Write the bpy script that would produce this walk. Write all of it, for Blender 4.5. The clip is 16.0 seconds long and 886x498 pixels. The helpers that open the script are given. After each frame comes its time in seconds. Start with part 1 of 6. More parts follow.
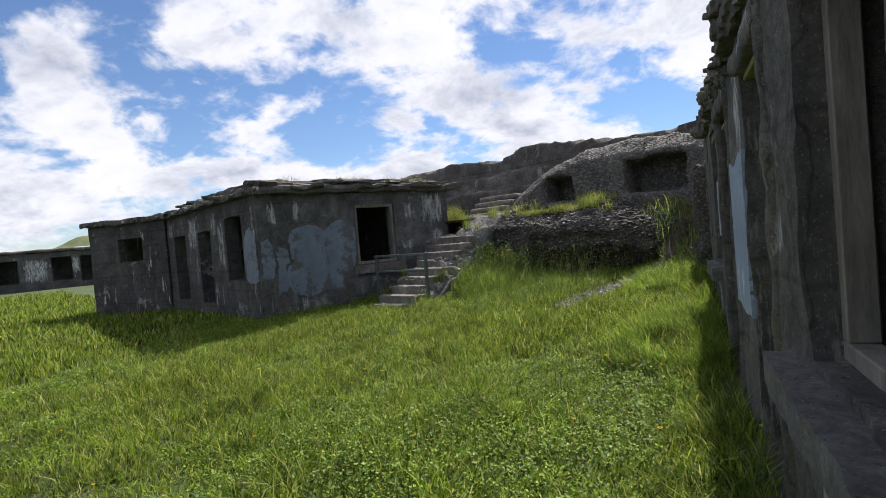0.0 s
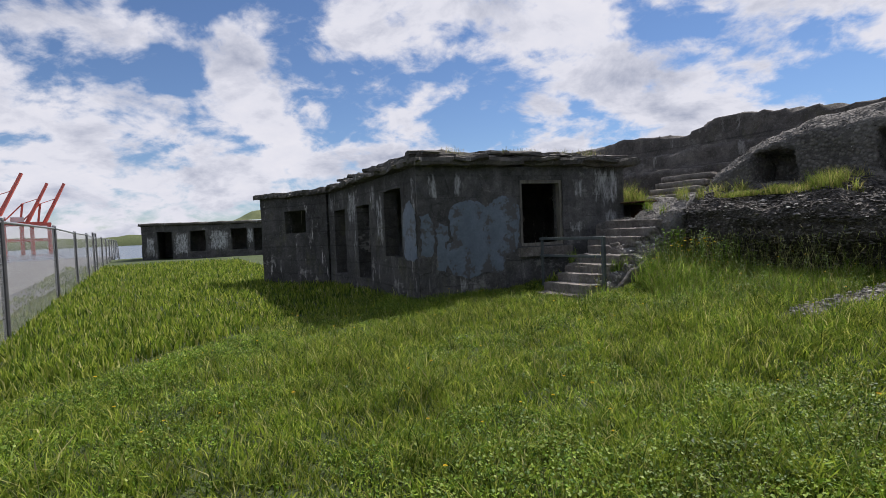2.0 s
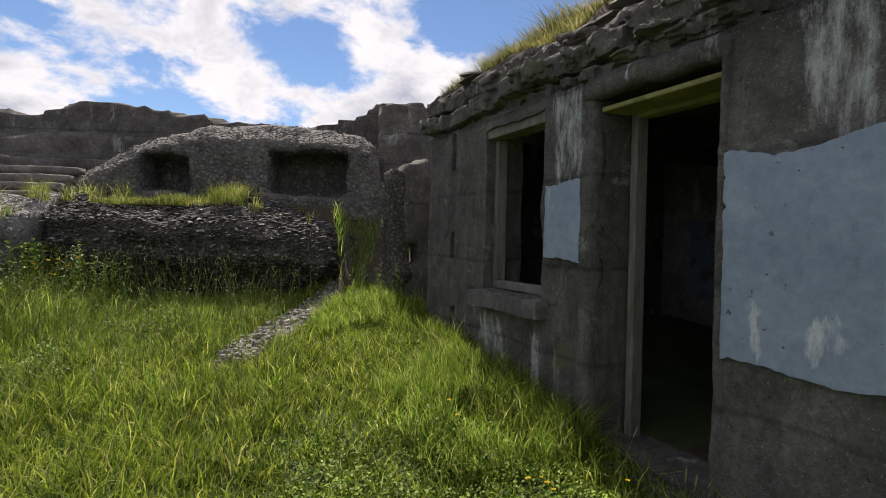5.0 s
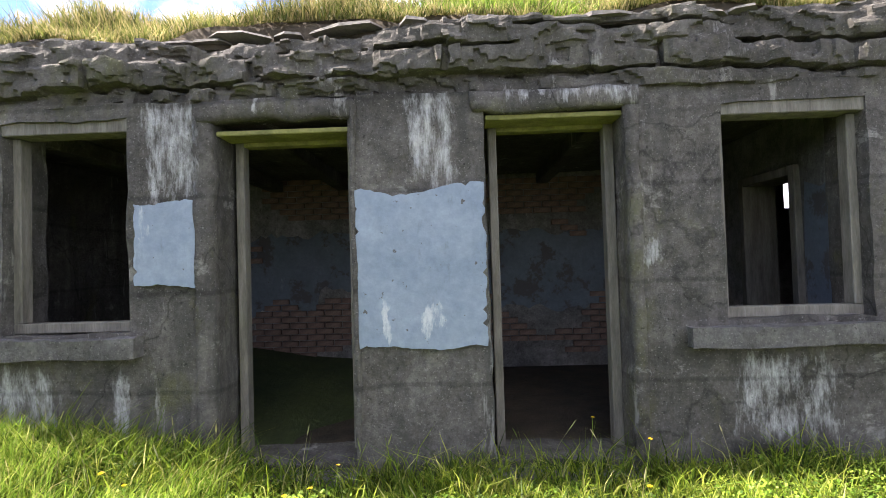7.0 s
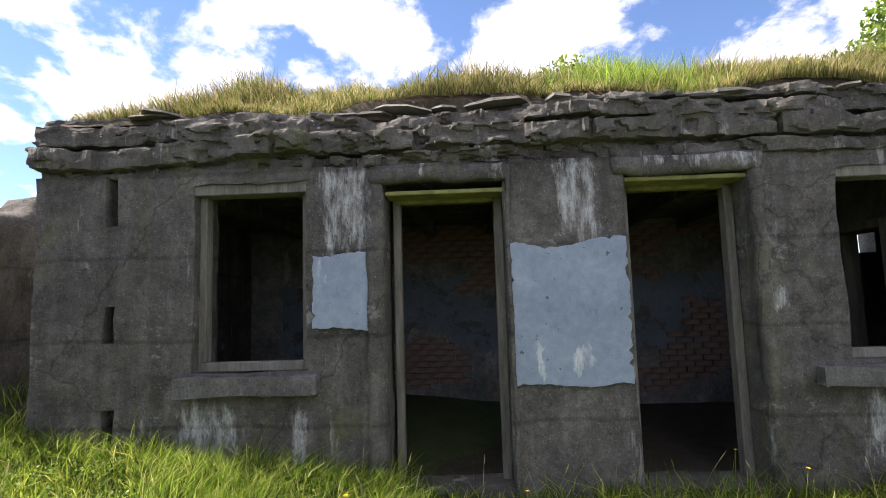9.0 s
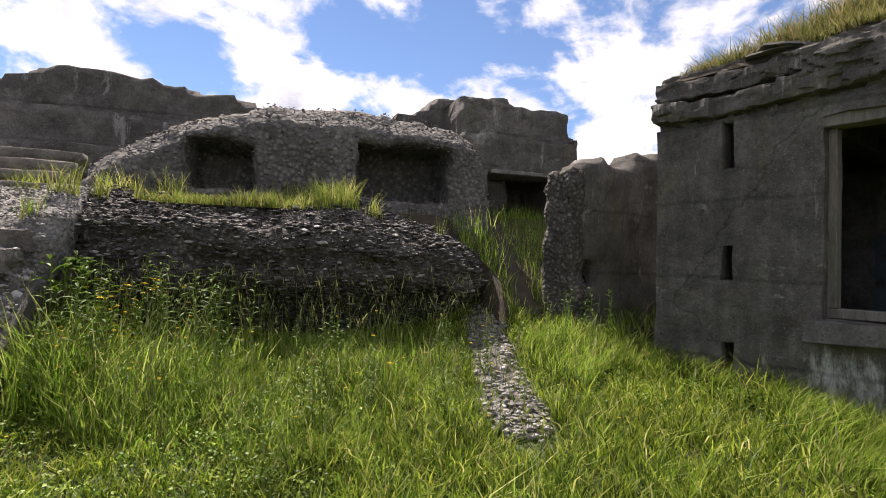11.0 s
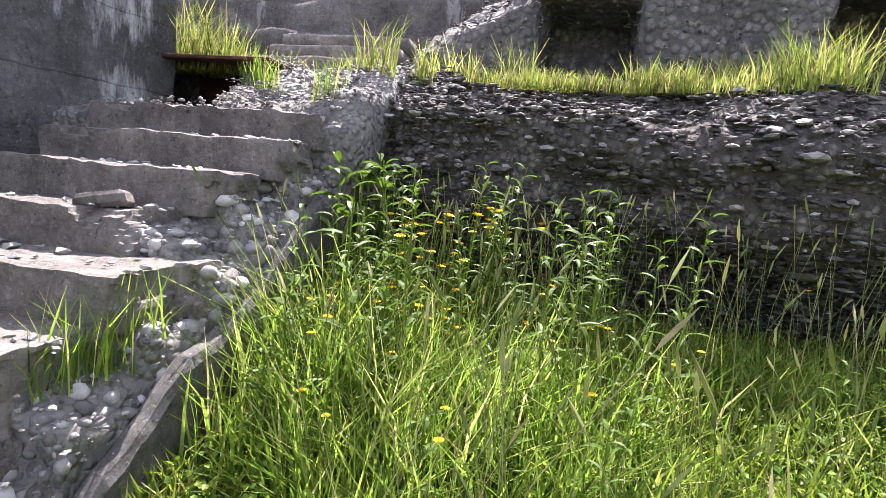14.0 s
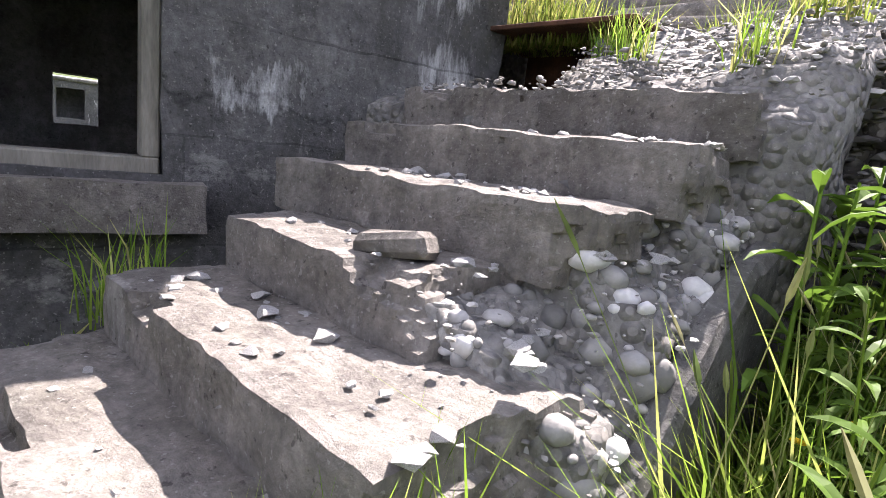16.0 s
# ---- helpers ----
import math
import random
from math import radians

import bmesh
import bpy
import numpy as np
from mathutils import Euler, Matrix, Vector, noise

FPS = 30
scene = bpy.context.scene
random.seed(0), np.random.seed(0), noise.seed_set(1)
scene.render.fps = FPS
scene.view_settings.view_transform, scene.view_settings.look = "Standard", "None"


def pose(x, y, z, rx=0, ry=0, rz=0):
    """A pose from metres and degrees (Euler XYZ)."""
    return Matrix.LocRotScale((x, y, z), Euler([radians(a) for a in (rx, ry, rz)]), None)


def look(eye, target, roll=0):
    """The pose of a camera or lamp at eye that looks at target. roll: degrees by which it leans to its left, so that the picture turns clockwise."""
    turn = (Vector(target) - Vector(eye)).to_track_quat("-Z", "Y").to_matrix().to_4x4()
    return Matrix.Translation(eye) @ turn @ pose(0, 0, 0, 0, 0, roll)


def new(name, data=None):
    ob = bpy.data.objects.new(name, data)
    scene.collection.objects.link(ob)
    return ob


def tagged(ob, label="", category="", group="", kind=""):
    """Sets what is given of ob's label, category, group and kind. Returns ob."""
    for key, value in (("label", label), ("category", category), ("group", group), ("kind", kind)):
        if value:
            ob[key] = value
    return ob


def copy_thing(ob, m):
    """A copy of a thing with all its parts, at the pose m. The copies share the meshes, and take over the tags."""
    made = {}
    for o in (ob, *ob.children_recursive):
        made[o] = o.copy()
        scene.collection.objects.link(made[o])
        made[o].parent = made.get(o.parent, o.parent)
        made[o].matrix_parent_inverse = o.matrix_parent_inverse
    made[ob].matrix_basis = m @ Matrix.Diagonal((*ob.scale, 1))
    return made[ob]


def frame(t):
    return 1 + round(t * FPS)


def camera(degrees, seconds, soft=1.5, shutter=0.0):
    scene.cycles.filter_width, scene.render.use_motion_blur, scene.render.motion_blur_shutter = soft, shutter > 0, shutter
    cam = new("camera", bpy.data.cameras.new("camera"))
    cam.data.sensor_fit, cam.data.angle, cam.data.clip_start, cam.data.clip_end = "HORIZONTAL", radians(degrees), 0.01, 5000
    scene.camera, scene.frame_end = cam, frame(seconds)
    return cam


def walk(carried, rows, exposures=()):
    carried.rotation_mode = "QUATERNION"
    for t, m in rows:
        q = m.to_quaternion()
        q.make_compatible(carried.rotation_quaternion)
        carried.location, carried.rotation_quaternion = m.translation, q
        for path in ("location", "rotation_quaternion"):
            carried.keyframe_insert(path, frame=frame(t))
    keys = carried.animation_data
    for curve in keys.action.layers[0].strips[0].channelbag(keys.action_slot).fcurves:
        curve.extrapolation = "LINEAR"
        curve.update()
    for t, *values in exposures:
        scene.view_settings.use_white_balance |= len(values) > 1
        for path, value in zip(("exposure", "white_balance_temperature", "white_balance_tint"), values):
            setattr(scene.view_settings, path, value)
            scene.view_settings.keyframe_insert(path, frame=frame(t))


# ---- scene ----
cam = camera(80.0, 16.0, soft=0.7)
PATH = [
    (0.0, -0.144, 1.759, 1.530, 88.56, 4.85, 1.92),
    (0.5, -0.459, 1.974, 1.519, 88.31, 4.62, 8.33),
    (1.0, -0.703, 2.234, 1.488, 88.17, 3.77, 14.20),
    (1.5, -0.813, 2.481, 1.451, 88.17, 2.68, 18.20),
    (2.0, -0.859, 2.804, 1.432, 88.03, 2.39, 16.84),
    (2.5, -0.911, 3.207, 1.412, 87.78, 1.54, 12.68),
    (3.0, -0.875, 3.638, 1.397, 87.07, 0.54, 7.59),
    (3.5, -0.928, 3.958, 1.395, 86.93, -0.65, -1.78),
    (4.0, -0.955, 4.243, 1.404, 87.86, -1.37, -14.02),
    (4.5, -0.996, 4.709, 1.402, 88.50, -1.47, -28.95),
    (5.0, -0.968, 5.179, 1.424, 88.87, -1.08, -47.81),
    (5.2, -0.934, 5.356, 1.397, 89.22, -1.00, -55.72),
    (7.3, -1.514, 6.774, 1.390, 91.88, 1.58, -112.10),
    (7.5, -1.436, 6.900, 1.405, 92.71, 1.39, -111.59),
    (8.0, -1.433, 7.275, 1.456, 93.37, 1.66, -112.57),
    (8.2, -1.452, 7.459, 1.476, 94.06, 1.90, -113.74),
    (10.3, -1.686, 7.975, 1.426, 95.23, 0.03, -83.98),
    (10.5, -1.709, 8.211, 1.404, 93.85, -0.08, -77.68),
    (11.0, -1.682, 8.604, 1.328, 91.23, -1.34, -59.81),
    (11.5, -1.755, 9.025, 1.274, 89.88, -2.69, -51.10),
    (12.0, -1.548, 9.436, 1.213, 88.68, -3.81, -44.15),
    (12.5, -1.314, 9.802, 1.168, 87.54, -4.06, -38.28),
    (13.0, -1.092, 10.142, 1.201, 85.56, -4.85, -33.15),
    (13.5, -0.784, 10.469, 1.163, 84.84, -4.92, -31.74),
    (14.0, -0.486, 10.736, 1.196, 83.44, -4.91, -27.83),
    (14.5, -0.455, 11.119, 1.243, 82.58, -5.03, -23.70),
    (15.0, -0.486, 11.422, 1.260, 82.37, -5.21, -17.38),
    (15.5, -0.439, 11.751, 1.254, 81.94, -6.12, -5.97),
    (16.0, -0.528, 11.835, 1.264, 79.33, -6.36, 2.95),
]
walk(cam, [(t, pose(x, y, z, a, b, c)) for t, x, y, z, a, b, c in PATH],
     [(0.0, 0.72, 6350, 15), (1.0, 0.38, 6250, 17), (3.0, 0.36, 6350, 17), (4.5, 0.68, 6800, 17), (5.2, 0.75, 6800, 17), (7.3, 2.44, 6600, 21), (8.2, 2.26, 6550, 22), (10.3, 1.05, 6900, 20), (11.5, 1.10, 6900, 21), (12.5, 1.55, 6450, 23), (14.0, 2.25, 6250, 25), (16.0, 2.38, 6400, 23)])

# ---------- world, sun, exposure ----------
SUN_AZ, SUN_EL = 29.0, 52.0
sun = new("sun", bpy.data.lights.new("sun", "SUN"))
sun.data.energy, sun.data.angle, sun.data.color = 5.0, radians(0.6), (1.0, 0.95, 0.86)
sd = Vector((math.sin(radians(SUN_AZ)) * math.cos(radians(SUN_EL)), math.cos(radians(SUN_AZ)) * math.cos(radians(SUN_EL)), math.sin(radians(SUN_EL))))
sun.matrix_world = look(sd * 60, (0, 0, 0))
world = bpy.data.worlds.new("sky")
scene.world = world
world.use_nodes = True


def build_sky():
    nt = world.node_tree
    nt.nodes.clear()
    N, L = nt.nodes.new, nt.links.new
    out, bg = N("ShaderNodeOutputWorld"), N("ShaderNodeBackground")
    sky = N("ShaderNodeTexSky")
    sky.sky_type, sky.sun_disc = "NISHITA", False
    sky.sun_elevation, sky.sun_rotation = radians(SUN_EL), radians(SUN_AZ)
    sky.air_density, sky.dust_density, sky.ozone_density = 1.0, 0.0, 6.0
    tc, sep = N("ShaderNodeTexCoord"), N("ShaderNodeSeparateXYZ")
    L(tc.outputs["Generated"], sep.inputs[0])

    def m(op, a, b=None, c=None):
        node = N("ShaderNodeMath")
        node.operation = op
        for i, v in enumerate((a, b, c)):
            if v is None:
                continue
            if isinstance(v, (int, float)):
                node.inputs[i].default_value = v
            else:
                L(v, node.inputs[i])
        return node.outputs[0]

    # clouds lie on a high flat layer; the direction is spread over it
    zz = m("ADD", m("MAXIMUM", sep.outputs[2], 0.0), 0.42)
    cx, cy = m("DIVIDE", sep.outputs[0], zz), m("DIVIDE", sep.outputs[1], zz)
    comb = N("ShaderNodeCombineXYZ")
    L(cx, comb.inputs[0]), L(cy, comb.inputs[1])
    comb.inputs[2].default_value = 3.7

    def noise_at(scale, detail, rough, shift=0.0, dist=0.0):
        n = N("ShaderNodeTexNoise")
        mp = N("ShaderNodeMapping")
        mp.inputs[1].default_value = (shift, shift * 0.7, shift * 1.3)
        L(comb.outputs[0], mp.inputs[0]), L(mp.outputs[0], n.inputs["Vector"])
        n.inputs["Scale"].default_value, n.inputs["Detail"].default_value = scale, detail
        n.inputs["Roughness"].default_value, n.inputs["Distortion"].default_value = rough, dist
        return n.outputs["Fac"]

    big = noise_at(CLOUD_SCALE, 12.0, 0.56, CLOUD_SHIFT, 0.15)
    fine = noise_at(9.0, 8.0, 0.6, 4.0, 0.5)
    mix = m("ADD", m("MULTIPLY", big, 0.78), m("MULTIPLY", fine, 0.22))
    low = m("MULTIPLY", m("SUBTRACT", 1.0, m("MINIMUM", m("MULTIPLY", m("MAXIMUM", sep.outputs[2], 0.0), 3.2), 1.0)), 0.07)
    mix = m("ADD", mix, low)
    mask = N("ShaderNodeMapRange")
    mask.interpolation_type = "SMOOTHSTEP"
    mask.inputs[1].default_value, mask.inputs[2].default_value = 0.462, 0.560
    L(mix, mask.inputs[0])
    shade = N("ShaderNodeValToRGB")
    shade.color_ramp.elements[0].position, shade.color_ramp.elements[0].color = 0.40, (1.0, 1.0, 1.0, 1)
    shade.color_ramp.elements[1].position, shade.color_ramp.elements[1].color = 0.66, (0.45, 0.50, 0.60, 1)
    e = shade.color_ramp.elements.new(0.52)
    e.color = (0.9, 0.92, 0.95, 1)
    L(m("ADD", m("MULTIPLY", mix, 0.45), m("MULTIPLY", noise_at(4.2, 9.0, 0.62, 9.0, 0.3), 0.55)), shade.inputs[0])
    skyc = N("ShaderNodeVectorMath")
    skyc.operation = "SCALE"
    skyc.inputs["Scale"].default_value = 0.07
    L(sky.outputs[0], skyc.inputs[0])
    cl = N("ShaderNodeVectorMath")
    cl.operation = "SCALE"
    cl.inputs["Scale"].default_value = CLOUD_LIGHT
    L(shade.outputs[0], cl.inputs[0])
    mx = N("ShaderNodeMix")
    mx.data_type = "RGBA"
    L(mask.outputs[0], mx.inputs[0]), L(skyc.outputs[0], mx.inputs[6]), L(cl.outputs[0], mx.inputs[7])
    L(mx.outputs[2], bg.inputs[0])
    L(bg.outputs[0], out.inputs[0])


CLOUD_SCALE, CLOUD_SHIFT, CLOUD_LIGHT = 3.1, 7.3, 0.64
build_sky()


# ---------- materials ----------
def node_mat(name):
    mat = bpy.data.materials.new(name)
    mat.use_nodes = True
    nt = mat.node_tree
    bsdf = nt.nodes["Principled BSDF"]
    tc = nt.nodes.new("ShaderNodeTexCoord")
    return mat, nt, bsdf, tc.outputs["Object"]


def tex(nt, vec, scale, detail=6.0, rough=0.6, stretch=None, kind="noise"):
    if stretch:
        mp = nt.nodes.new("ShaderNodeMapping")
        mp.inputs[3].default_value = stretch
        nt.links.new(vec, mp.inputs[0])
        vec = mp.outputs[0]
    if kind == "noise":
        t = nt.nodes.new("ShaderNodeTexNoise")
        t.inputs["Detail"].default_value, t.inputs["Roughness"].default_value = detail, rough
        out = t.outputs["Fac"]
    else:
        t = nt.nodes.new("ShaderNodeTexVoronoi")
        out = t.outputs["Distance"]
    t.inputs["Scale"].default_value = scale
    nt.links.new(vec, t.inputs["Vector"])
    return out


def ramp(nt, fac, stops):
    r = nt.nodes.new("ShaderNodeValToRGB")
    els = r.color_ramp.elements
    while len(els) < len(stops):
        els.new(0.5)
    for el, (p, c) in zip(els, stops):
        el.position = p
        el.color = (*c, 1) if not isinstance(c, (int, float)) else (c, c, c, 1)
    nt.links.new(fac, r.inputs[0])
    return r.outputs[0]


def blend(nt, fac, a, b, mode="MIX"):
    mx = nt.nodes.new("ShaderNodeMix")
    mx.data_type, mx.blend_type = "RGBA", mode
    for sock, v in ((mx.inputs[0], fac), (mx.inputs[6], a), (mx.inputs[7], b)):
        if isinstance(v, (int, float)):
            sock.default_value = v
        elif isinstance(v, tuple):
            sock.default_value = (*v, 1)
        else:
            nt.links.new(v, sock)
    return mx.outputs[2]


def bump(nt, bsdf, height, strength, dist, prev=None):
    b = nt.nodes.new("ShaderNodeBump")
    b.inputs["Strength"].default_value, b.inputs["Distance"].default_value = strength, dist
    nt.links.new(height, b.inputs["Height"])
    if prev is not None:
        nt.links.new(prev, b.inputs["Normal"])
    nt.links.new(b.outputs[0], bsdf.inputs["Normal"])
    return b.outputs[0]


def run_mask(nt, vec, axis, runs):
    """Mask of lime runs: each (from, to, bottom, top, strength) along the axis and z, with dripping edges."""
    N, L = nt.nodes.new, nt.links.new

    def m(op, a, b, c=None):
        node = N("ShaderNodeMath")
        node.operation = op
        for i, v in enumerate((a, b, c)):
            if isinstance(v, (int, float)):
                node.inputs[i].default_value = v
            elif v is not None:
                L(v, node.inputs[i])
        return node.outputs[0]
    sep = N("ShaderNodeSeparateXYZ")
    L(vec, sep.inputs[0])
    u = m("MULTIPLY_ADD", tex(nt, vec, 5.0, 5, 0.65), 0.16, sep.outputs["XYZ".index(axis)])
    z = m("MULTIPLY_ADD", tex(nt, vec, 3.0, 4, 0.6, (4, 4, 0.4)), 0.5, sep.outputs[2])
    total = None
    for u0, u1, z0, z1, k in runs:
        f = None
        for v, c, h in ((u, (u0 + u1) / 2 + 0.08, (u1 - u0) / 2), (z, (z0 + z1) / 2 + 0.25, (z1 - z0) / 2)):
            r = N("ShaderNodeMapRange")
            r.interpolation_type = "SMOOTHSTEP"
            r.inputs[1].default_value, r.inputs[2].default_value = h * 1.15, h * 0.55
            L(m("ABSOLUTE", m("SUBTRACT", v, c), 0.0), r.inputs[0])
            f = r.outputs[0] if f is None else m("MULTIPLY", f, r.outputs[0])
        f = m("MULTIPLY", f, k)
        total = f if total is None else m("MAXIMUM", total, f)
    blot = m("MULTIPLY_ADD", m("SUBTRACT", tex(nt, vec, 4.0, 12, 0.78, (2.6, 2.6, 0.7)), 0.52), 4.0, m("MULTIPLY", total, 0.8))
    return m("MULTIPLY", ramp(nt, blot, [(0.30, 0.0), (0.62, 0.3), (1.0, 0.75)]), ramp(nt, total, [(0.02, 0.0), (0.45, 1.0)]))


def concrete(name, dark, light, streak=0.35, white=0.5, moss=0.3, lines=0.0, pebble=0.0, pscale=22.0, cracks=0.0, patches=0.0, runs=(), axis="X", blocks=None):
    mat, nt, bsdf, vec = node_mat(name)
    col = ramp(nt, tex(nt, vec, 0.9, 8, 0.65), [(0.3, dark), (0.7, light)])
    grain = ramp(nt, tex(nt, vec, 45, 4, 0.7), [(0.3, 0.62), (0.7, 1.12)])
    col = blend(nt, 0.8, col, grain, "MULTIPLY")
    blotch = ramp(nt, tex(nt, vec, 3.5, 8, 0.7), [(0.38, 0.55), (0.6, 1.08)])
    col = blend(nt, 0.75, col, blotch, "MULTIPLY")
    mottle = ramp(nt, tex(nt, vec, 13, 7, 0.75), [(0.36, 0.62), (0.5, 1.0), (0.64, 1.35)])
    col = blend(nt, 0.7, col, mottle, "MULTIPLY")
    if streak:
        s = ramp(nt, tex(nt, vec, 3.0, 6, 0.6, (2.2, 2.2, 0.22)), [(0.42, 0.0), (0.62, 1.0)])
        big = ramp(nt, tex(nt, vec, 0.8, 7, 0.7), [(0.42, 0.25), (0.62, 1.0)])
        s = blend(nt, 1.0, s, big, "MULTIPLY")
        col = blend(nt, blend(nt, streak, (0, 0, 0), s), col, (0.055, 0.055, 0.05))
    if moss:
        s = ramp(nt, tex(nt, vec, 1.7, 8, 0.7, (1, 1, 0.6)), [(0.56, 0.0), (0.70, 1.0)])
        col = blend(nt, blend(nt, moss, (0, 0, 0), s), col, (0.13, 0.135, 0.055))
    if white:
        s = ramp(nt, tex(nt, vec, 2.3, 9, 0.72, (2.0, 2.0, 0.42)), [(0.60, 0.0), (0.66, 1.0)])
        col = blend(nt, blend(nt, white, (0, 0, 0), s), col, (0.62, 0.61, 0.57))
    if patches:
        s = ramp(nt, tex(nt, vec, 1.3, 10, 0.72, (1, 1, 1.5)), [(0.60, 0.0), (0.64, 1.0)])
        col = blend(nt, blend(nt, patches, (0, 0, 0), s), col, (0.42, 0.41, 0.38))
    if runs:
        col = blend(nt, run_mask(nt, vec, axis, runs), col, (0.60, 0.61, 0.60))
    specks = ramp(nt, tex(nt, vec, 85, 2, 0.5), [(0.64, 0.0), (0.70, 1.0)])
    col = blend(nt, blend(nt, 0.35, (0, 0, 0), specks), col, (0.42, 0.41, 0.38))
    pits = ramp(nt, tex(nt, vec, 38, 3, 0.6), [(0.30, 0.35), (0.36, 1.0)])
    col = blend(nt, 0.8, col, pits, "MULTIPLY")
    if cracks:
        v = nt.nodes.new("ShaderNodeTexVoronoi")
        v.feature = "DISTANCE_TO_EDGE"
        v.inputs["Scale"].default_value = cracks
        wv = nt.nodes.new("ShaderNodeVectorMath")
        wv.operation = "MULTIPLY_ADD"
        nz = nt.nodes.new("ShaderNodeTexNoise")
        nz.inputs["Scale"].default_value, nz.inputs["Detail"].default_value = 3.0, 6.0
        nt.links.new(vec, nz.inputs["Vector"])
        nt.links.new(nz.outputs["Color"], wv.inputs[0])
        wv.inputs[1].default_value = (0.35, 0.35, 0.35)
        nt.links.new(vec, wv.inputs[2])
        nt.links.new(wv.outputs[0], v.inputs["Vector"])
        col = blend(nt, 0.6, col, ramp(nt, v.outputs["Distance"], [(0.0, 0.3), (0.0035, 1.0)]), "MULTIPLY")
    h = tex(nt, vec, 28, 8, 0.7)
    if lines:
        sep = nt.nodes.new("ShaderNodeSeparateXYZ")
        warp = nt.nodes.new("ShaderNodeMath")
        warp.operation = "MULTIPLY_ADD"
        nt.links.new(tex(nt, vec, 1.1, 3), warp.inputs[0])
        warp.inputs[1].default_value = 0.1
        nt.links.new(vec, sep.inputs[0])
        nt.links.new(sep.outputs[2], warp.inputs[2])
        fr = nt.nodes.new("ShaderNodeMath")
        fr.operation = "PINGPONG"
        nt.links.new(warp.outputs[0], fr.inputs[0])
        fr.inputs[1].default_value = lines / 2
        groove = ramp(nt, fr.outputs[0], [(0.0, 0.0), (0.022, 1.0)])
        col = blend(nt, 0.42, col, blend(nt, 1.0, groove, (0.35, 0.35, 0.35), "LIGHTEN"), "MULTIPLY")
    joint = None
    if blocks:
        br, sp, cb = nt.nodes.new("ShaderNodeTexBrick"), nt.nodes.new("ShaderNodeSeparateXYZ"), nt.nodes.new("ShaderNodeCombineXYZ")
        ad = nt.nodes.new("ShaderNodeVectorMath")
        ad.operation = "MULTIPLY_ADD"
        nz = nt.nodes.new("ShaderNodeTexNoise")
        nz.inputs["Scale"].default_value, nz.inputs["Detail"].default_value = 6.0, 5.0
        nt.links.new(vec, nz.inputs["Vector"]), nt.links.new(nz.outputs["Color"], ad.inputs[0]), nt.links.new(vec, ad.inputs[2])
        ad.inputs[1].default_value = (0.035, 0.035, 0.035)
        nt.links.new(ad.outputs[0], sp.inputs[0])
        nt.links.new(sp.outputs["XYZ".index(axis)], cb.inputs[0]), nt.links.new(sp.outputs[2], cb.inputs[1])
        nt.links.new(cb.outputs[0], br.inputs["Vector"])
        for key, val in (("Scale", 1.0), ("Mortar Size", 0.005), ("Mortar Smooth", 0.2), ("Brick Width", blocks[0]), ("Row Height", blocks[1])):
            br.inputs[key].default_value = val
        br.inputs["Color1"].default_value, br.inputs["Color2"].default_value, br.inputs["Mortar"].default_value = (1, 1, 1, 1), (0.72, 0.72, 0.73, 1), (0.3, 0.3, 0.3, 1)
        joint = br.outputs["Color"]
        gaps = ramp(nt, tex(nt, vec, 1.6, 5, 0.65), [(0.38, 0.0), (0.6, 0.75)])
        col = blend(nt, gaps, col, joint, "MULTIPLY")
    if pebble:
        v = nt.nodes.new("ShaderNodeTexVoronoi")
        v.inputs["Scale"].default_value = pscale
        nt.links.new(vec, v.inputs["Vector"])
        pc = ramp(nt, v.outputs["Color"], [(0.1, (0.08, 0.074, 0.065)), (0.5, (0.17, 0.157, 0.138)), (0.95, (0.34, 0.32, 0.285))])
        gap = ramp(nt, v.outputs["Distance"], [(0.25, 1.0), (0.62, 0.32)])
        col = blend(nt, pebble, col, blend(nt, 1.0, pc, gap, "MULTIPLY"))
        nrm = bump(nt, bsdf, gap, 0.8, 0.03)
        bump(nt, bsdf, h, 0.5, 0.012, nrm)
    else:
        nrm = bump(nt, bsdf, tex(nt, vec, 5, 9, 0.78), 0.75, 0.05)
        if joint is not None:
            nrm = bump(nt, bsdf, joint, 0.7, 0.02, nrm)
        bump(nt, bsdf, h, 0.55, 0.010, nrm)
    nt.links.new(col, bsdf.inputs["Base Color"])
    bsdf.inputs["Roughness"].default_value = 0.93
    bsdf.inputs["Specular IOR Level"].default_value = 0.25
    return mat


def simple(name, c1, c2, scale=6.0, rough=0.8, metal=0.0, bmp=0.3, stretch=None, bdist=0.01):
    mat, nt, bsdf, vec = node_mat(name)
    col = ramp(nt, tex(nt, vec, scale, 8, 0.65, stretch), [(0.3, c1), (0.7, c2)])
    fine_ = ramp(nt, tex(nt, vec, scale * 9, 4, 0.6, stretch), [(0.3, 0.7), (0.7, 1.1)])
    nt.links.new(blend(nt, 0.7, col, fine_, "MULTIPLY"), bsdf.inputs["Base Color"])
    bump(nt, bsdf, tex(nt, vec, scale * 4, 8, 0.7, stretch), bmp, bdist)
    bsdf.inputs["Roughness"].default_value, bsdf.inputs["Metallic"].default_value = rough, metal
    return mat


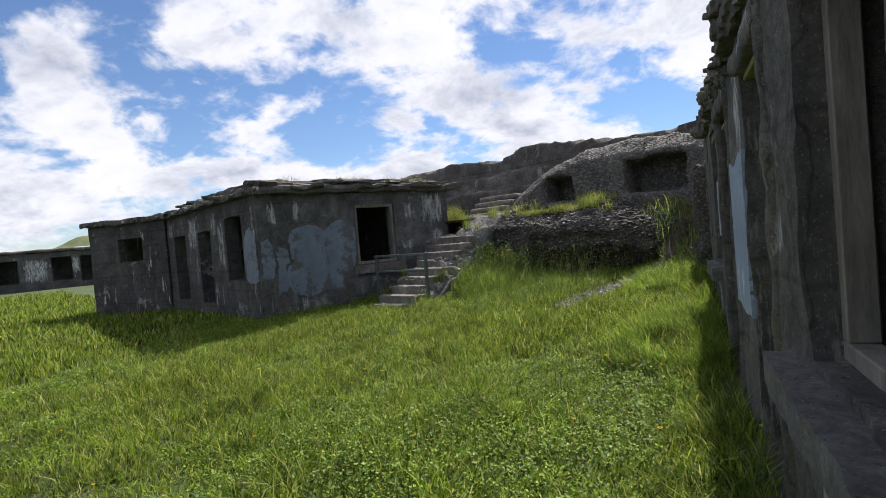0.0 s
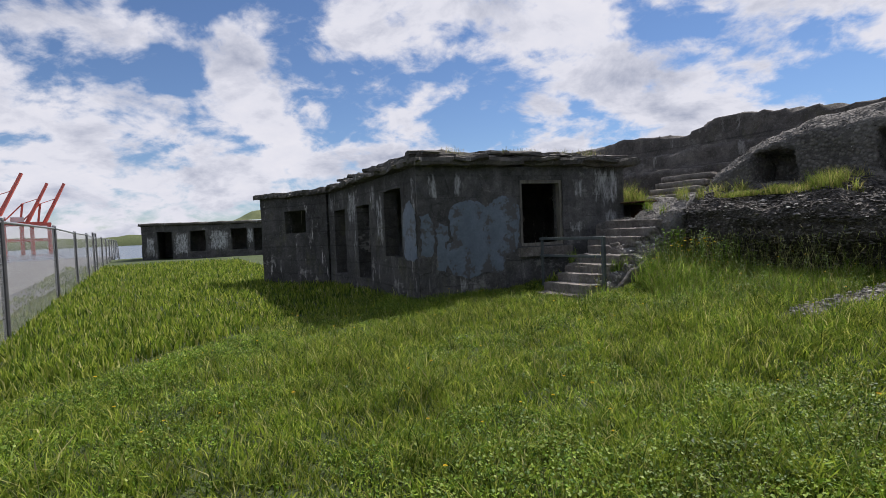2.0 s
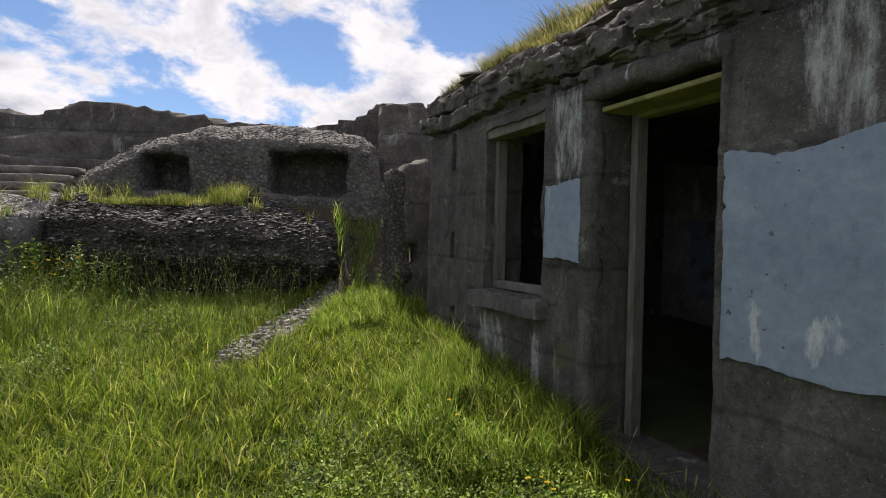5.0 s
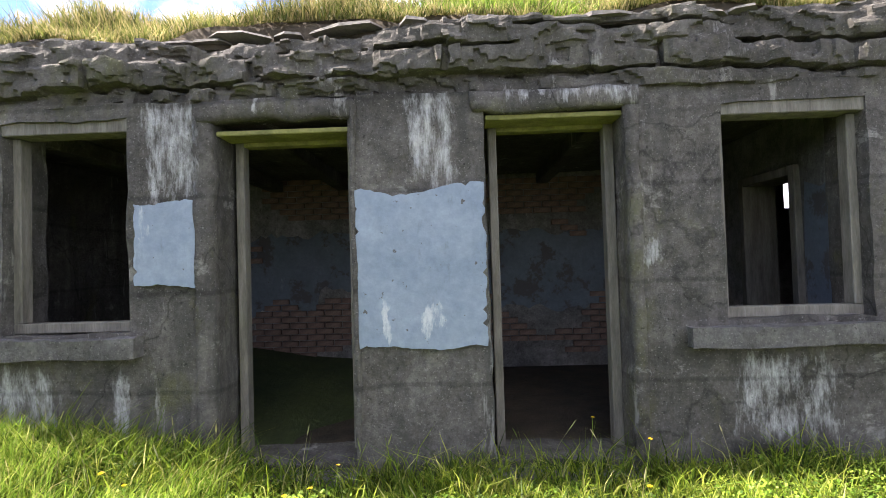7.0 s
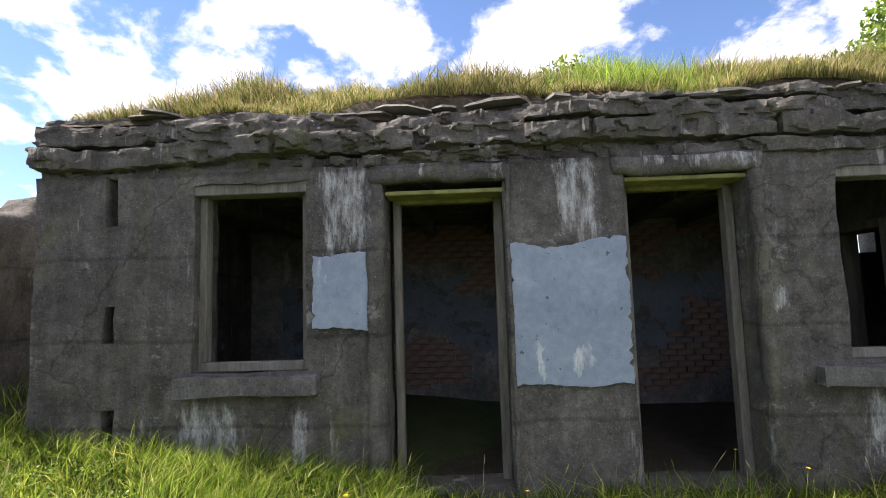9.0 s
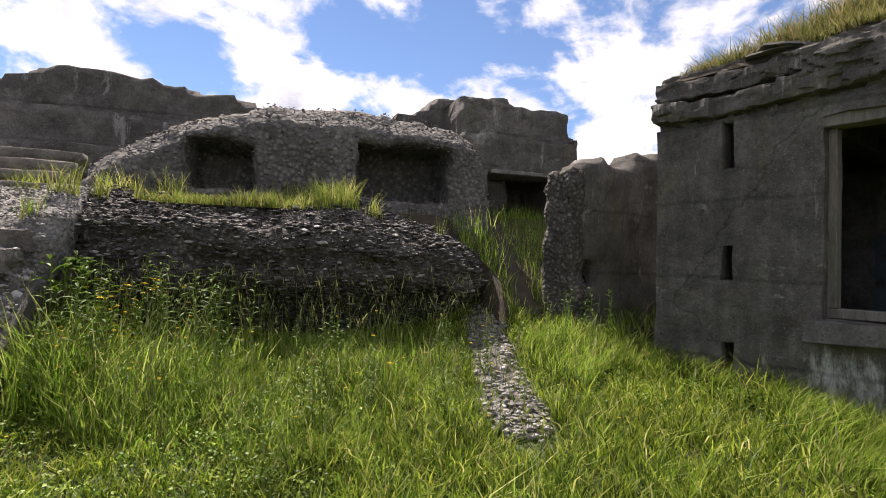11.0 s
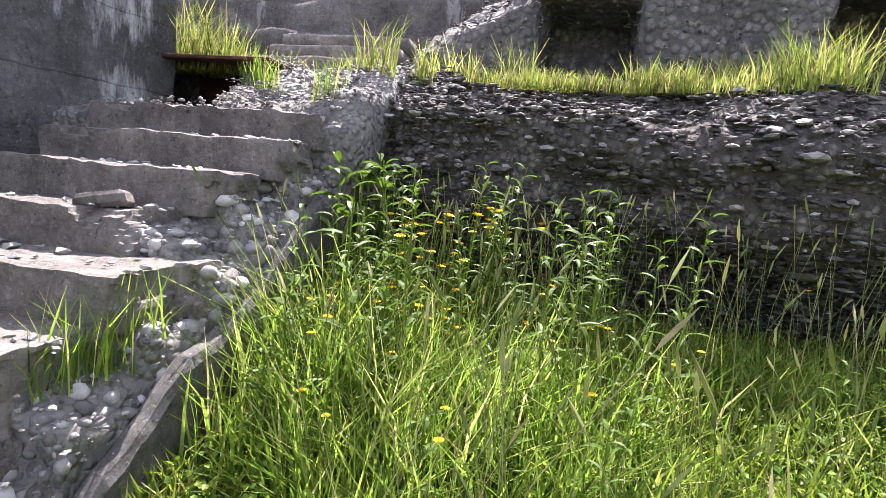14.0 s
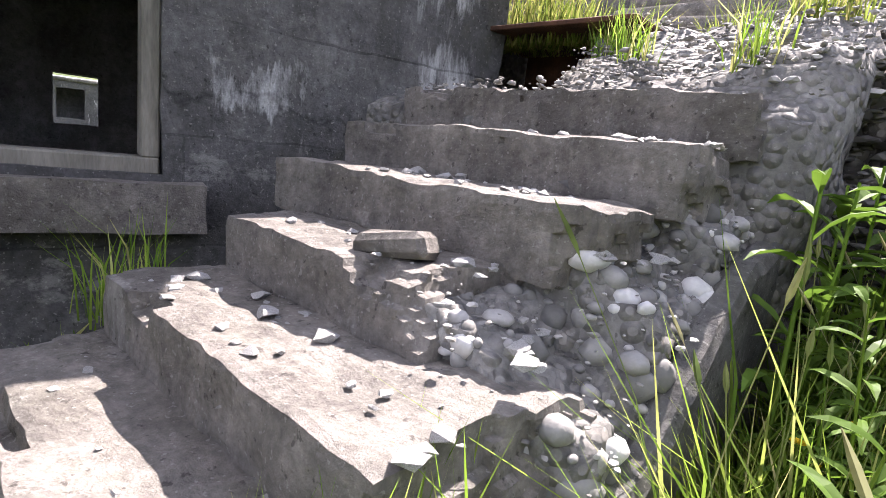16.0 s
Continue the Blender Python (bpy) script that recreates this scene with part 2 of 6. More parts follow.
def worn_paint(name, c1, c2, runs, bare=0.0):
    """Old paint with chips down to the concrete, grime and pale runs."""
    mat, nt, bsdf, vec = node_mat(name)
    col = ramp(nt, tex(nt, vec, 2.6, 9, 0.68), [(0.3, c1), (0.7, c2)])
    col = blend(nt, 0.6, col, ramp(nt, tex(nt, vec, 26, 5, 0.65), [(0.3, 0.72), (0.7, 1.08)]), "MULTIPLY")
    grime = ramp(nt, tex(nt, vec, 4.5, 8, 0.72, (2, 2, 0.5)), [(0.58, 0.0), (0.72, 1.0)])
    col = blend(nt, blend(nt, 0.55, (0, 0, 0), grime), col, (0.12, 0.14, 0.15))
    chips = ramp(nt, tex(nt, vec, 17, 5, 0.62), [(0.67, 0.0), (0.69, 1.0)])
    col = blend(nt, chips, col, (0.10, 0.10, 0.095))
    if bare:
        s = ramp(nt, tex(nt, vec, 2.4, 9, 0.7), [(0.44 + 0.1 * bare, 0.0), (0.48 + 0.1 * bare, 0.9)])
        col = blend(nt, s, col, (0.085, 0.083, 0.08))
    col = blend(nt, run_mask(nt, vec, "X", runs), col, (0.62, 0.63, 0.62))
    nt.links.new(col, bsdf.inputs["Base Color"])
    n1 = bump(nt, bsdf, chips, -0.5, 0.004)
    bump(nt, bsdf, tex(nt, vec, 22, 8, 0.7), 0.35, 0.008, n1)
    bsdf.inputs["Roughness"].default_value = 0.75
    return mat


def leafy(name, stops, translucent=0.45, by_object=False, rough=0.55):
    mat, nt, bsdf, vec = node_mat(name)
    g = nt.nodes.new("ShaderNodeObjectInfo" if by_object else "ShaderNodeNewGeometry")
    rnd = g.outputs["Random"] if by_object else g.outputs["Random Per Island"]
    col = ramp(nt, rnd, stops)
    patch = ramp(nt, tex(nt, vec, 1.4, 7, 0.65), [(0.32, 0.55), (0.68, 1.25)])
    col = blend(nt, 0.9, col, patch, "MULTIPLY")
    fine_ = ramp(nt, tex(nt, vec, 9.0, 4, 0.6), [(0.34, 0.55), (0.66, 1.4)])
    col = blend(nt, 0.8, col, fine_, "MULTIPLY")
    nt.links.new(col, bsdf.inputs["Base Color"])
    bsdf.inputs["Roughness"].default_value = rough
    bsdf.inputs["Specular IOR Level"].default_value = 0.18
    tr = nt.nodes.new("ShaderNodeBsdfTranslucent")
    nt.links.new(col, tr.inputs[0])
    mixs = nt.nodes.new("ShaderNodeMixShader")
    mixs.inputs[0].default_value = translucent
    nt.links.new(bsdf.outputs[0], mixs.inputs[1]), nt.links.new(tr.outputs[0], mixs.inputs[2])
    nt.links.new(mixs.outputs[0], nt.nodes["Material Output"].inputs[0])
    return mat


BATT_RUNS = [(1.72, 2.16, 1.8, 2.6, 0.85), (0.6, 1.2, 0.15, 0.82, 0.8), (1.5, 1.66, 0.05, 0.78, 0.85), (3.52, 3.86, 1.85, 2.62, 0.9), (4.1, 5.1, 2.42, 2.66, 0.8),
             (5.55, 6.3, 0.15, 0.8, 0.75), (6.62, 7.3, 2.1, 2.5, 0.8), (6.7, 7.5, 1.45, 1.75, 0.8), (-0.3, 0.1, 0.1, 0.5, 0.6), (5.0, 5.2, 1.35, 1.55, 0.9), (2.5, 2.62, 2.35, 2.6, 0.7), (7.8, 8.4, 0.2, 1.6, 0.7), (9.2, 9.6, 0.9, 2.5, 0.8)]
M_WALL = concrete("weathered_concrete", (0.078, 0.073, 0.065), (0.205, 0.192, 0.172), 0.75, 0.3, 0.65, lines=0.64, cracks=0.35, patches=0.45, runs=BATT_RUNS, axis="X")
# Stained, with a base colour darkened to carry the annex walls' shade.
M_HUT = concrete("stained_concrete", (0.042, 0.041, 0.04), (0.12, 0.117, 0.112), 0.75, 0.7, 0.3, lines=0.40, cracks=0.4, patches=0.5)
# Front base left lighter than the sides, for the light it catches.
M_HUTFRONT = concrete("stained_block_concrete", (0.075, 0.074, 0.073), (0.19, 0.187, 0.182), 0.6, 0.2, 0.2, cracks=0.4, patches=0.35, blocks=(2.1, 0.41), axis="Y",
                      runs=[(0.2, 0.4, 2.0, 2.5, 0.8), (0.72, 0.86, 2.05, 2.45, 0.9), (3.3, 3.55, 2.0, 2.4, 0.7), (3.75, 4.45, 1.85, 2.6, 0.95), (4.05, 4.4, 1.2, 1.75, 0.85), (3.2, 3.6, 1.3, 1.5, 0.8), (0.75, 0.95, 0.3, 0.6, 0.7)])
# Side wall: deep shade put into the base colour, under real streaks and runs.
M_HUTSIDE = concrete("shaded_side_stained_concrete", (0.042, 0.041, 0.04), (0.12, 0.117, 0.112), 0.8, 0.4, 0.3, lines=0.40, cracks=0.4, patches=0.4, axis="Y",
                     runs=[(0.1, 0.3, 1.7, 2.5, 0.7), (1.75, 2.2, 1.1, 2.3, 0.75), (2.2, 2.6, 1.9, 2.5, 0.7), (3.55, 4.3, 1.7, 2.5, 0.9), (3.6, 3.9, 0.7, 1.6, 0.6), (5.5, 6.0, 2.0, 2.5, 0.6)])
M_FARWALL = concrete("distant_stained_concrete", (0.05, 0.049, 0.048), (0.135, 0.131, 0.125), 0.7, 0.5, 0.3, axis="Y",
                     runs=[(0.3, 1.0, 0.2, 2.0, 0.9), (2.4, 3.6, 0.3, 2.3, 1.0), (5.1, 6.8, 0.5, 2.4, 1.0), (8.2, 8.7, 1.0, 2.4, 1.0), (10.2, 12.6, 0.4, 2.3, 0.9)])
M_ROOF = concrete("broken_roof_concrete", (0.075, 0.07, 0.06), (0.18, 0.168, 0.148), 0.45, 0.35, 0.6)
M_STEP = concrete("step_concrete", (0.15, 0.134, 0.118), (0.31, 0.285, 0.255), 0.45, 0.15, 0.15)
M_SIDE = concrete("stringer_concrete", (0.12, 0.116, 0.11), (0.21, 0.202, 0.19), 0.4, 0.12, 0.15)
# Exposed aggregate, darker than the bunker's: the bulge's shade is in the colour.
M_AGG = concrete("shade_darkened_aggregate", (0.045, 0.041, 0.036), (0.105, 0.095, 0.083), 0.0, 0.0, 0.15, pebble=0.45, pscale=24.0)
M_CORE = concrete("crumbled_concrete", (0.15, 0.142, 0.13), (0.37, 0.36, 0.34), 0.2, 0.6, 0.2, pebble=0.35, pscale=26.0)
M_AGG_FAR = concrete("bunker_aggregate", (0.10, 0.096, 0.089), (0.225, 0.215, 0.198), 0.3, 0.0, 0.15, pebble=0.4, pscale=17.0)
M_RIDGE = concrete("ridge_concrete", (0.075, 0.068, 0.061), (0.20, 0.184, 0.165), 0.5, 0.25, 0.35, lines=0.55, patches=0.2)
M_INSIDE = concrete("dim_plaster", (0.18, 0.18, 0.175), (0.36, 0.355, 0.34), 0.4, 0.3, 0.3)
M_SOIL = simple("dark_soil", (0.035, 0.028, 0.018), (0.085, 0.065, 0.04), 5, 0.95, bmp=0.8, bdist=0.04)
M_GROUND = simple("turf", (0.03, 0.045, 0.012), (0.07, 0.10, 0.025), 2.2, 0.95, bmp=0.8, bdist=0.05)
M_GRAVEL = concrete("gravel", (0.25, 0.24, 0.22), (0.4, 0.38, 0.35), 0.0, 0.0, 0.1, pebble=0.7, pscale=24.0)
M_BLUE = worn_paint("faded_blue_paint", (0.19, 0.245, 0.315), (0.30, 0.36, 0.43), [(3.34, 3.4, 0.85, 1.2, 1.0), (3.6, 3.76, 0.9, 1.12, 1.0), (1.72, 1.8, 1.55, 1.85, 0.6)])
M_WOOD = simple("grey_weathered_wood", (0.085, 0.08, 0.062), (0.24, 0.225, 0.19), 5, 0.85, bmp=0.5, stretch=(3, 3, 0.5))
M_RUST = simple("rusty_iron", (0.045, 0.02, 0.012), (0.14, 0.06, 0.03), 9, 0.8, 0.3, 0.6)
M_PIPE = simple("green_painted_pipe", (0.05, 0.062, 0.066), (0.11, 0.128, 0.132), 9, 0.5, 0.2, 0.3)
M_GALV = simple("galvanised_steel", (0.20, 0.21, 0.22), (0.34, 0.35, 0.36), 12, 0.5, 0.6, 0.1)
M_DARKPOST = simple("dark_steel_post", (0.05, 0.052, 0.055), (0.11, 0.112, 0.115), 9, 0.6, 0.4, 0.1)
M_STONE = simple("grey_stone", (0.24, 0.235, 0.225), (0.48, 0.47, 0.45), 12, 0.9, bmp=0.6)
M_SLATE = simple("roof_slab_stone", (0.085, 0.08, 0.07), (0.20, 0.188, 0.168), 8, 0.9, bmp=0.7)
M_RED = simple("red_crane_paint", (0.55, 0.10, 0.07), (0.7, 0.16, 0.11), 0.3, 0.6)
M_PALE = simple("pale_crane_paint", (0.6, 0.58, 0.55), (0.75, 0.72, 0.7), 0.3, 0.6)
M_SEA = simple("grey_sea", (0.05, 0.075, 0.10), (0.08, 0.11, 0.14), 0.05, 0.25, bmp=0.3)
M_BRICK = simple("red_brick", (0.10, 0.065, 0.052), (0.34, 0.235, 0.19), 5, 0.9, bmp=0.5)
M_GRASS = leafy("grass_blades", [(0.0, (0.04, 0.085, 0.012)), (0.3, (0.12, 0.19, 0.02)), (0.65, (0.25, 0.335, 0.035)), (0.88, (0.38, 0.42, 0.07)), (1.0, (0.48, 0.46, 0.19))], 0.5, rough=0.5)
M_TALL = leafy("tall_grass_blades", [(0.0, (0.09, 0.17, 0.02)), (0.4, (0.19, 0.31, 0.035)), (0.8, (0.31, 0.41, 0.07)), (1.0, (0.50, 0.45, 0.20))], 0.5)
M_STALK = leafy("seed_stalks", [(0.0, (0.16, 0.22, 0.06)), (0.6, (0.32, 0.36, 0.13)), (1.0, (0.48, 0.44, 0.24))], 0.35)
M_DRY = leafy("dry_roof_grass", [(0.0, (0.06, 0.08, 0.02)), (0.35, (0.17, 0.20, 0.05)), (0.7, (0.32, 0.28, 0.11)), (1.0, (0.48, 0.39, 0.21))], 0.4)
M_LEAF = leafy("weed_leaves", [(0.0, (0.05, 0.11, 0.018)), (0.6, (0.15, 0.25, 0.03)), (1.0, (0.28, 0.36, 0.06))], 0.4, rough=0.55)
M_CLOVER = leafy("clover_leaves", [(0.0, (0.05, 0.115, 0.012)), (0.5, (0.14, 0.24, 0.02)), (0.9, (0.27, 0.37, 0.045)), (1.0, (0.34, 0.42, 0.11))], 0.35, rough=0.5)
M_PETAL = leafy("yellow_petals", [(0.0, (0.75, 0.46, 0.01)), (1.0, (0.85, 0.62, 0.03))], 0.3)
M_BARK = simple("grey_bark", (0.06, 0.05, 0.04), (0.13, 0.11, 0.085), 6, 0.95, bmp=0.7, stretch=(1, 1, 0.3))
M_DRYTALL = leafy("terrace_grass_blades", [(0.0, (0.14, 0.22, 0.03)), (0.5, (0.28, 0.34, 0.07)), (1.0, (0.46, 0.40, 0.16))], 0.5)
# Darker copy of the faded blue: shade mixed into the colour, plus bare spots.
M_BLUE_DIM = worn_paint("weathered_shaded_blue_paint", (0.10, 0.13, 0.165), (0.175, 0.215, 0.26), [(1.5, 1.6, 1.0, 1.3, 0.3)], bare=0.9)
M_WIRE = simple("bright_galvanised_wire", (0.36, 0.37, 0.38), (0.55, 0.56, 0.57), 12, 0.45, 0.3, 0.1)
M_TARMAC = simple("worn_grey_tarmac", (0.09, 0.09, 0.092), (0.19, 0.188, 0.185), 0.8, 0.9, bmp=0.4)
M_MOSSWOOD = simple("mossy_wood", (0.13, 0.13, 0.045), (0.32, 0.31, 0.11), 6, 0.9, bmp=0.6)
M_FARTURF = simple("far_turf", (0.06, 0.09, 0.03), (0.13, 0.15, 0.06), 0.4, 0.95)


def pebble_mat(name, stops):
    mat, nt, bsdf, vec = node_mat(name)
    g = nt.nodes.new("ShaderNodeNewGeometry")
    col = ramp(nt, g.outputs["Random Per Island"], stops)
    col = blend(nt, 0.7, col, ramp(nt, tex(nt, vec, 30, 5), [(0.3, 0.6), (0.7, 1.15)]), "MULTIPLY")
    nt.links.new(col, bsdf.inputs["Base Color"])
    bump(nt, bsdf, tex(nt, vec, 60, 4), 0.4, 0.005)
    bsdf.inputs["Roughness"].default_value = 0.88
    return mat


# Pebble tones lowered to include the shade on the terrace face.
M_PEBBLE = pebble_mat("shade_toned_pebbles", [(0.0, (0.04, 0.036, 0.032)), (0.5, (0.088, 0.081, 0.072)), (0.85, (0.17, 0.16, 0.145)), (1.0, (0.40, 0.385, 0.36))])
M_COBBLE = pebble_mat("pale_cobbles", [(0.0, (0.10, 0.097, 0.09)), (0.4, (0.22, 0.213, 0.20)), (0.8, (0.36, 0.35, 0.335)), (1.0, (0.56, 0.55, 0.53))])
M_PALEPEB = pebble_mat("pale_pebbles", [(0.0, (0.13, 0.123, 0.113)), (0.55, (0.25, 0.24, 0.222)), (1.0, (0.42, 0.405, 0.38))])


# ---------- plan: frames of the buildings ----------
def frame_at(x, y, az, flip=1):
    """Local x along the azimuth's right hand (or left), local y along the azimuth."""
    return pose(x, y, 0, 0, 0, -az)


STAIR = frame_at(-1.0, 13.5, 40.0)          # x across the steps, y up the stairs
HUT = frame_at(-4.06, 11.84, 53.0)          # x out of the front wall, y along it
SIDE = frame_at(-4.06, 11.84, -44.0)        # y along the hut's side wall, x into the hut
ANNEX = frame_at(-8.23, 16.15, -74.0)       # y along the annex front, x into it
BATT = Matrix.Translation((3.18, 8.87, 0)) @ Matrix(((-0.3762, 0.9265, 0, 0), (-0.9265, -0.3762, 0, 0), (0, 0, 1, 0), (0, 0, 0, 1)))  # x along the facade, y into it
STAIR_INV, BATT_INV = STAIR.inverted(), BATT.inverted()


def sstep(a, b, x):
    t = np.clip((x - a) / (b - a), 0, 1)
    return t * t * (3 - 2 * t)


def hash3(ix, iy, iz, seed):
    h = (ix.astype(np.int64) * 374761393 + iy.astype(np.int64) * 668265263 + iz.astype(np.int64) * 2147483647 + seed * 1274126177) & 0xFFFFFFFF
    h = ((h ^ (h >> 13)) * 1274126177) & 0xFFFFFFFF
    h = ((h ^ (h >> 16)) * 2246822519) & 0xFFFFFFFF
    return ((h ^ (h >> 15)) & 0xFFFF) / 65535.0


def vnoise(p, scale, seed=0):
    """Smooth value noise, -1 to 1, at the rows of p."""
    q = np.asarray(p, float) * scale
    i = np.floor(q)
    f = q - i
    f = f * f * (3 - 2 * f)
    r = 0
    for dx in (0, 1):
        for dy in (0, 1):
            for dz in (0, 1):
                w = (f[:, 0] if dx else 1 - f[:, 0]) * (f[:, 1] if dy else 1 - f[:, 1]) * (f[:, 2] if dz else 1 - f[:, 2])
                r = r + w * hash3(i[:, 0] + dx, i[:, 1] + dy, i[:, 2] + dz, seed)
    return r * 2 - 1


def ground_z(x, y):
    x, y = np.asarray(x, float), np.asarray(y, float)
    dx, dy = x + 1.0, y - 13.5
    n, a = dx * 0.766 - dy * 0.643, dx * 0.643 + dy * 0.766
    z = 0.48 * sstep(-4.6, 1.0, a) * sstep(-9.0, -3.0, n) * (1 - 0.8 * sstep(9, 16, n))
    z = z - 4.0 * sstep(-58, -75, x)
    z = z + 0.45 * np.exp(-((a - 1.3) / 1.0) ** 2 - ((n - 5.3) / 0.8) ** 2)
    p = np.stack([x, y, x * 0], 1) if x.ndim else np.array([[float(x), float(y), 0.0]])
    z = z + (0.05 * vnoise(p, 0.5, 3) + 0.025 * vnoise(p, 1.7, 5)).reshape(x.shape)
    return z


def mesh_np(name, verts, faces, mat, smooth=False):
    me = bpy.data.meshes.new(name)
    me.from_pydata([tuple(v) for v in verts], [], [tuple(f) for f in faces])
    me.materials.append(mat)
    if smooth:
        me.polygons.foreach_set("use_smooth", [True] * len(me.polygons))
    me.update()
    return me


def place(name, me, matrix=None, parent=None, label="", category="", group="", kind=""):
    ob = new(name, me)
    if parent is not None:
        ob.parent = parent
        if matrix is not None:
            ob.matrix_local = matrix
    elif matrix is not None:
        ob.matrix_world = matrix
    return tagged(ob, label, category, group, kind)


def root(name, matrix, label, category, group="", kind=""):
    return place(name, None, matrix, None, label, category, group, kind)


def voxel(xs, ys, zs, solid, smooth=0, rough=0.0, rscale=4.0, seed=1, fine=0.0):
    """Surface of the cells for which solid(x, y, z) holds, smoothed and roughened. Gives vertices and faces."""
    xs, ys, zs = (np.asarray(v, float) for v in (xs, ys, zs))
    cx, cy, cz = ((v[1:] + v[:-1]) / 2 for v in (xs, ys, zs))
    X, Y, Z = np.meshgrid(cx, cy, cz, indexing="ij")
    S = np.zeros((len(cx) + 2, len(cy) + 2, len(cz) + 2), bool)
    S[1:-1, 1:-1, 1:-1] = solid(X, Y, Z)
    shape = (len(xs), len(ys), len(zs))
    faces = []
    quads = {0: [(0, 0), (1, 0), (1, 1), (0, 1)]}
    for ax in range(3):
        o = [i for i in range(3) if i != ax]
        lo = np.moveaxis(S, ax, 0)
        d = lo[1:].astype(int) - lo[:-1].astype(int)
        for sign in (1, -1):
            idx = np.argwhere(d == sign)
            if not len(idx):
                continue
            corners = []
            for c in quads[0]:
                g = np.zeros((len(idx), 3), int)
                g[:, ax] = idx[:, 0]
                g[:, o[0]] = idx[:, 1] - 1 + c[0]
                g[:, o[1]] = idx[:, 2] - 1 + c[1]
                corners.append(np.ravel_multi_index(g.T, shape))
            f = np.stack(corners, 1)
            flip = (sign == 1) != (ax == 1)
            faces.append(f[:, ::-1] if flip else f)
    F = np.concatenate(faces)
    used, inv = np.unique(F, return_inverse=True)
    F = inv.reshape(F.shape)
    gi = np.array(np.unravel_index(used, shape)).T
    V = np.stack([xs[gi[:, 0]], ys[gi[:, 1]], zs[gi[:, 2]]], 1)
    if smooth:
        E = np.concatenate([F[:, [0, 1]], F[:, [1, 2]], F[:, [2, 3]], F[:, [3, 0]]])
        for _ in range(smooth):
            acc, cnt = np.zeros_like(V), np.zeros(len(V))
            for a, b in ((0, 1), (1, 0)):
                np.add.at(acc, E[:, a], V[E[:, b]])
                np.add.at(cnt, E[:, a], 1)
            V = V * 0.4 + 0.6 * acc / cnt[:, None]
    if rough:
        V = V + rough * np.stack([vnoise(V, rscale, seed + k) for k in range(3)], 1)
    if fine:
        V = V + fine * np.stack([vnoise(V, rscale * 3.7, seed + 7 + k) for k in range(3)], 1)
    return V, F


def cells(lo, hi, step, extra=()):
    n = max(1, round((hi - lo) / step))
    v = set(np.round(np.linspace(lo, hi, n + 1), 3))
    for e in extra:
        near = min(v, key=lambda q: abs(q - e))
        if abs(near - e) < step * 0.45 and near not in (lo, hi):
            v.discard(near)
        v.add(round(e, 3))
    return sorted(v)


def wall_mesh(name, lo, hi, z0, z1, thick, holes, mat, axis="y", out=0.0, step=0.11, rough=0.012, top=None, seed=1):
    """A wall along the axis, holes (from, to, sill, head) through it, edges worn."""
    ex = [e for h in holes for e in h[:2]]
    ez = [e for h in holes for e in h[2:4]]
    us, zs = cells(lo, hi, step, ex), cells(z0, z1, step, ez)
    ts = [out, out + thick]

    def solid(X, Y, Z):
        U = Y if axis == "y" else X
        s = np.ones_like(U, bool)
        for a, b, c, d in holes:
            s &= ~((U > a) & (U < b) & (Z > c) & (Z < d))
        if top is not None:
            s &= Z < top(U)
        return s
    xs, ys = (sorted(ts), us) if axis == "y" else (us, sorted(ts))
    V, F = voxel(xs, ys, zs, solid, 0, rough, 3.0, seed, rough * 0.7)
    return mesh_np(name, V, F, mat)


def box_bm(bm, x0, x1, y0, y1, z0, z1, bev=0.0):
    m = Matrix.Translation(((x0 + x1) / 2, (y0 + y1) / 2, (z0 + z1) / 2)) @ Matrix.Diagonal((abs(x1 - x0), abs(y1 - y0), abs(z1 - z0), 1))
    r = bmesh.ops.create_cube(bm, size=1, matrix=m)
    if bev:
        es = list({e for v in r["verts"] for e in v.link_edges})
        bmesh.ops.bevel(bm, geom=es, offset=bev, segments=1, affect="EDGES")


def tube_bm(bm, a, b, r0, r1=None, seg=8):
    a, b = Vector(a), Vector(b)
    q = (b - a).to_track_quat("Z", "Y").to_matrix().to_4x4()
    bmesh.ops.create_cone(bm, cap_ends=True, segments=seg, radius1=r0, radius2=r0 if r1 is None else r1, depth=(b - a).length, matrix=Matrix.Translation((a + b) / 2) @ q)


def bm_mesh(name, bm, mat, smooth=False):
    me = bpy.data.meshes.new(name)
    bm.to_mesh(me)
    bm.free()
    me.materials.append(mat)
    if smooth:
        me.polygons.foreach_set("use_smooth", [True] * len(me.polygons))
    return me


def part(name, bm, mat, parent, label="", smooth=False, kind=""):
    return place(name, bm_mesh(name, bm, mat, smooth), None, parent, label, kind=kind)


def ragged(pts, seed, amp=0.022):
    """An outline of points with torn edges between them."""
    r = random.Random(seed)
    out = []
    for (ay, az), (by, bz) in zip(pts, pts[1:] + pts[:1]):
        n = max(2, int(math.hypot(by - ay, bz - az) / 0.045))
        for k in range(n):
            t = k / n
            out.append((ay + (by - ay) * t + r.uniform(-amp, amp), az + (bz - az) * t + r.uniform(-amp, amp)))
    return out


def worn_box(name, x0, x1, y0, y1, z0, z1, mat, step=0.08, rough=0.012, seed=1, smooth=1):
    V, F = voxel(cells(x0, x1, step), cells(y0, y1, step), cells(z0, z1, step), lambda X, Y, Z: np.ones_like(X, bool), smooth, rough, 5.0, seed, rough * 0.5)
    return mesh_np(name, V, F, mat, smooth > 0)


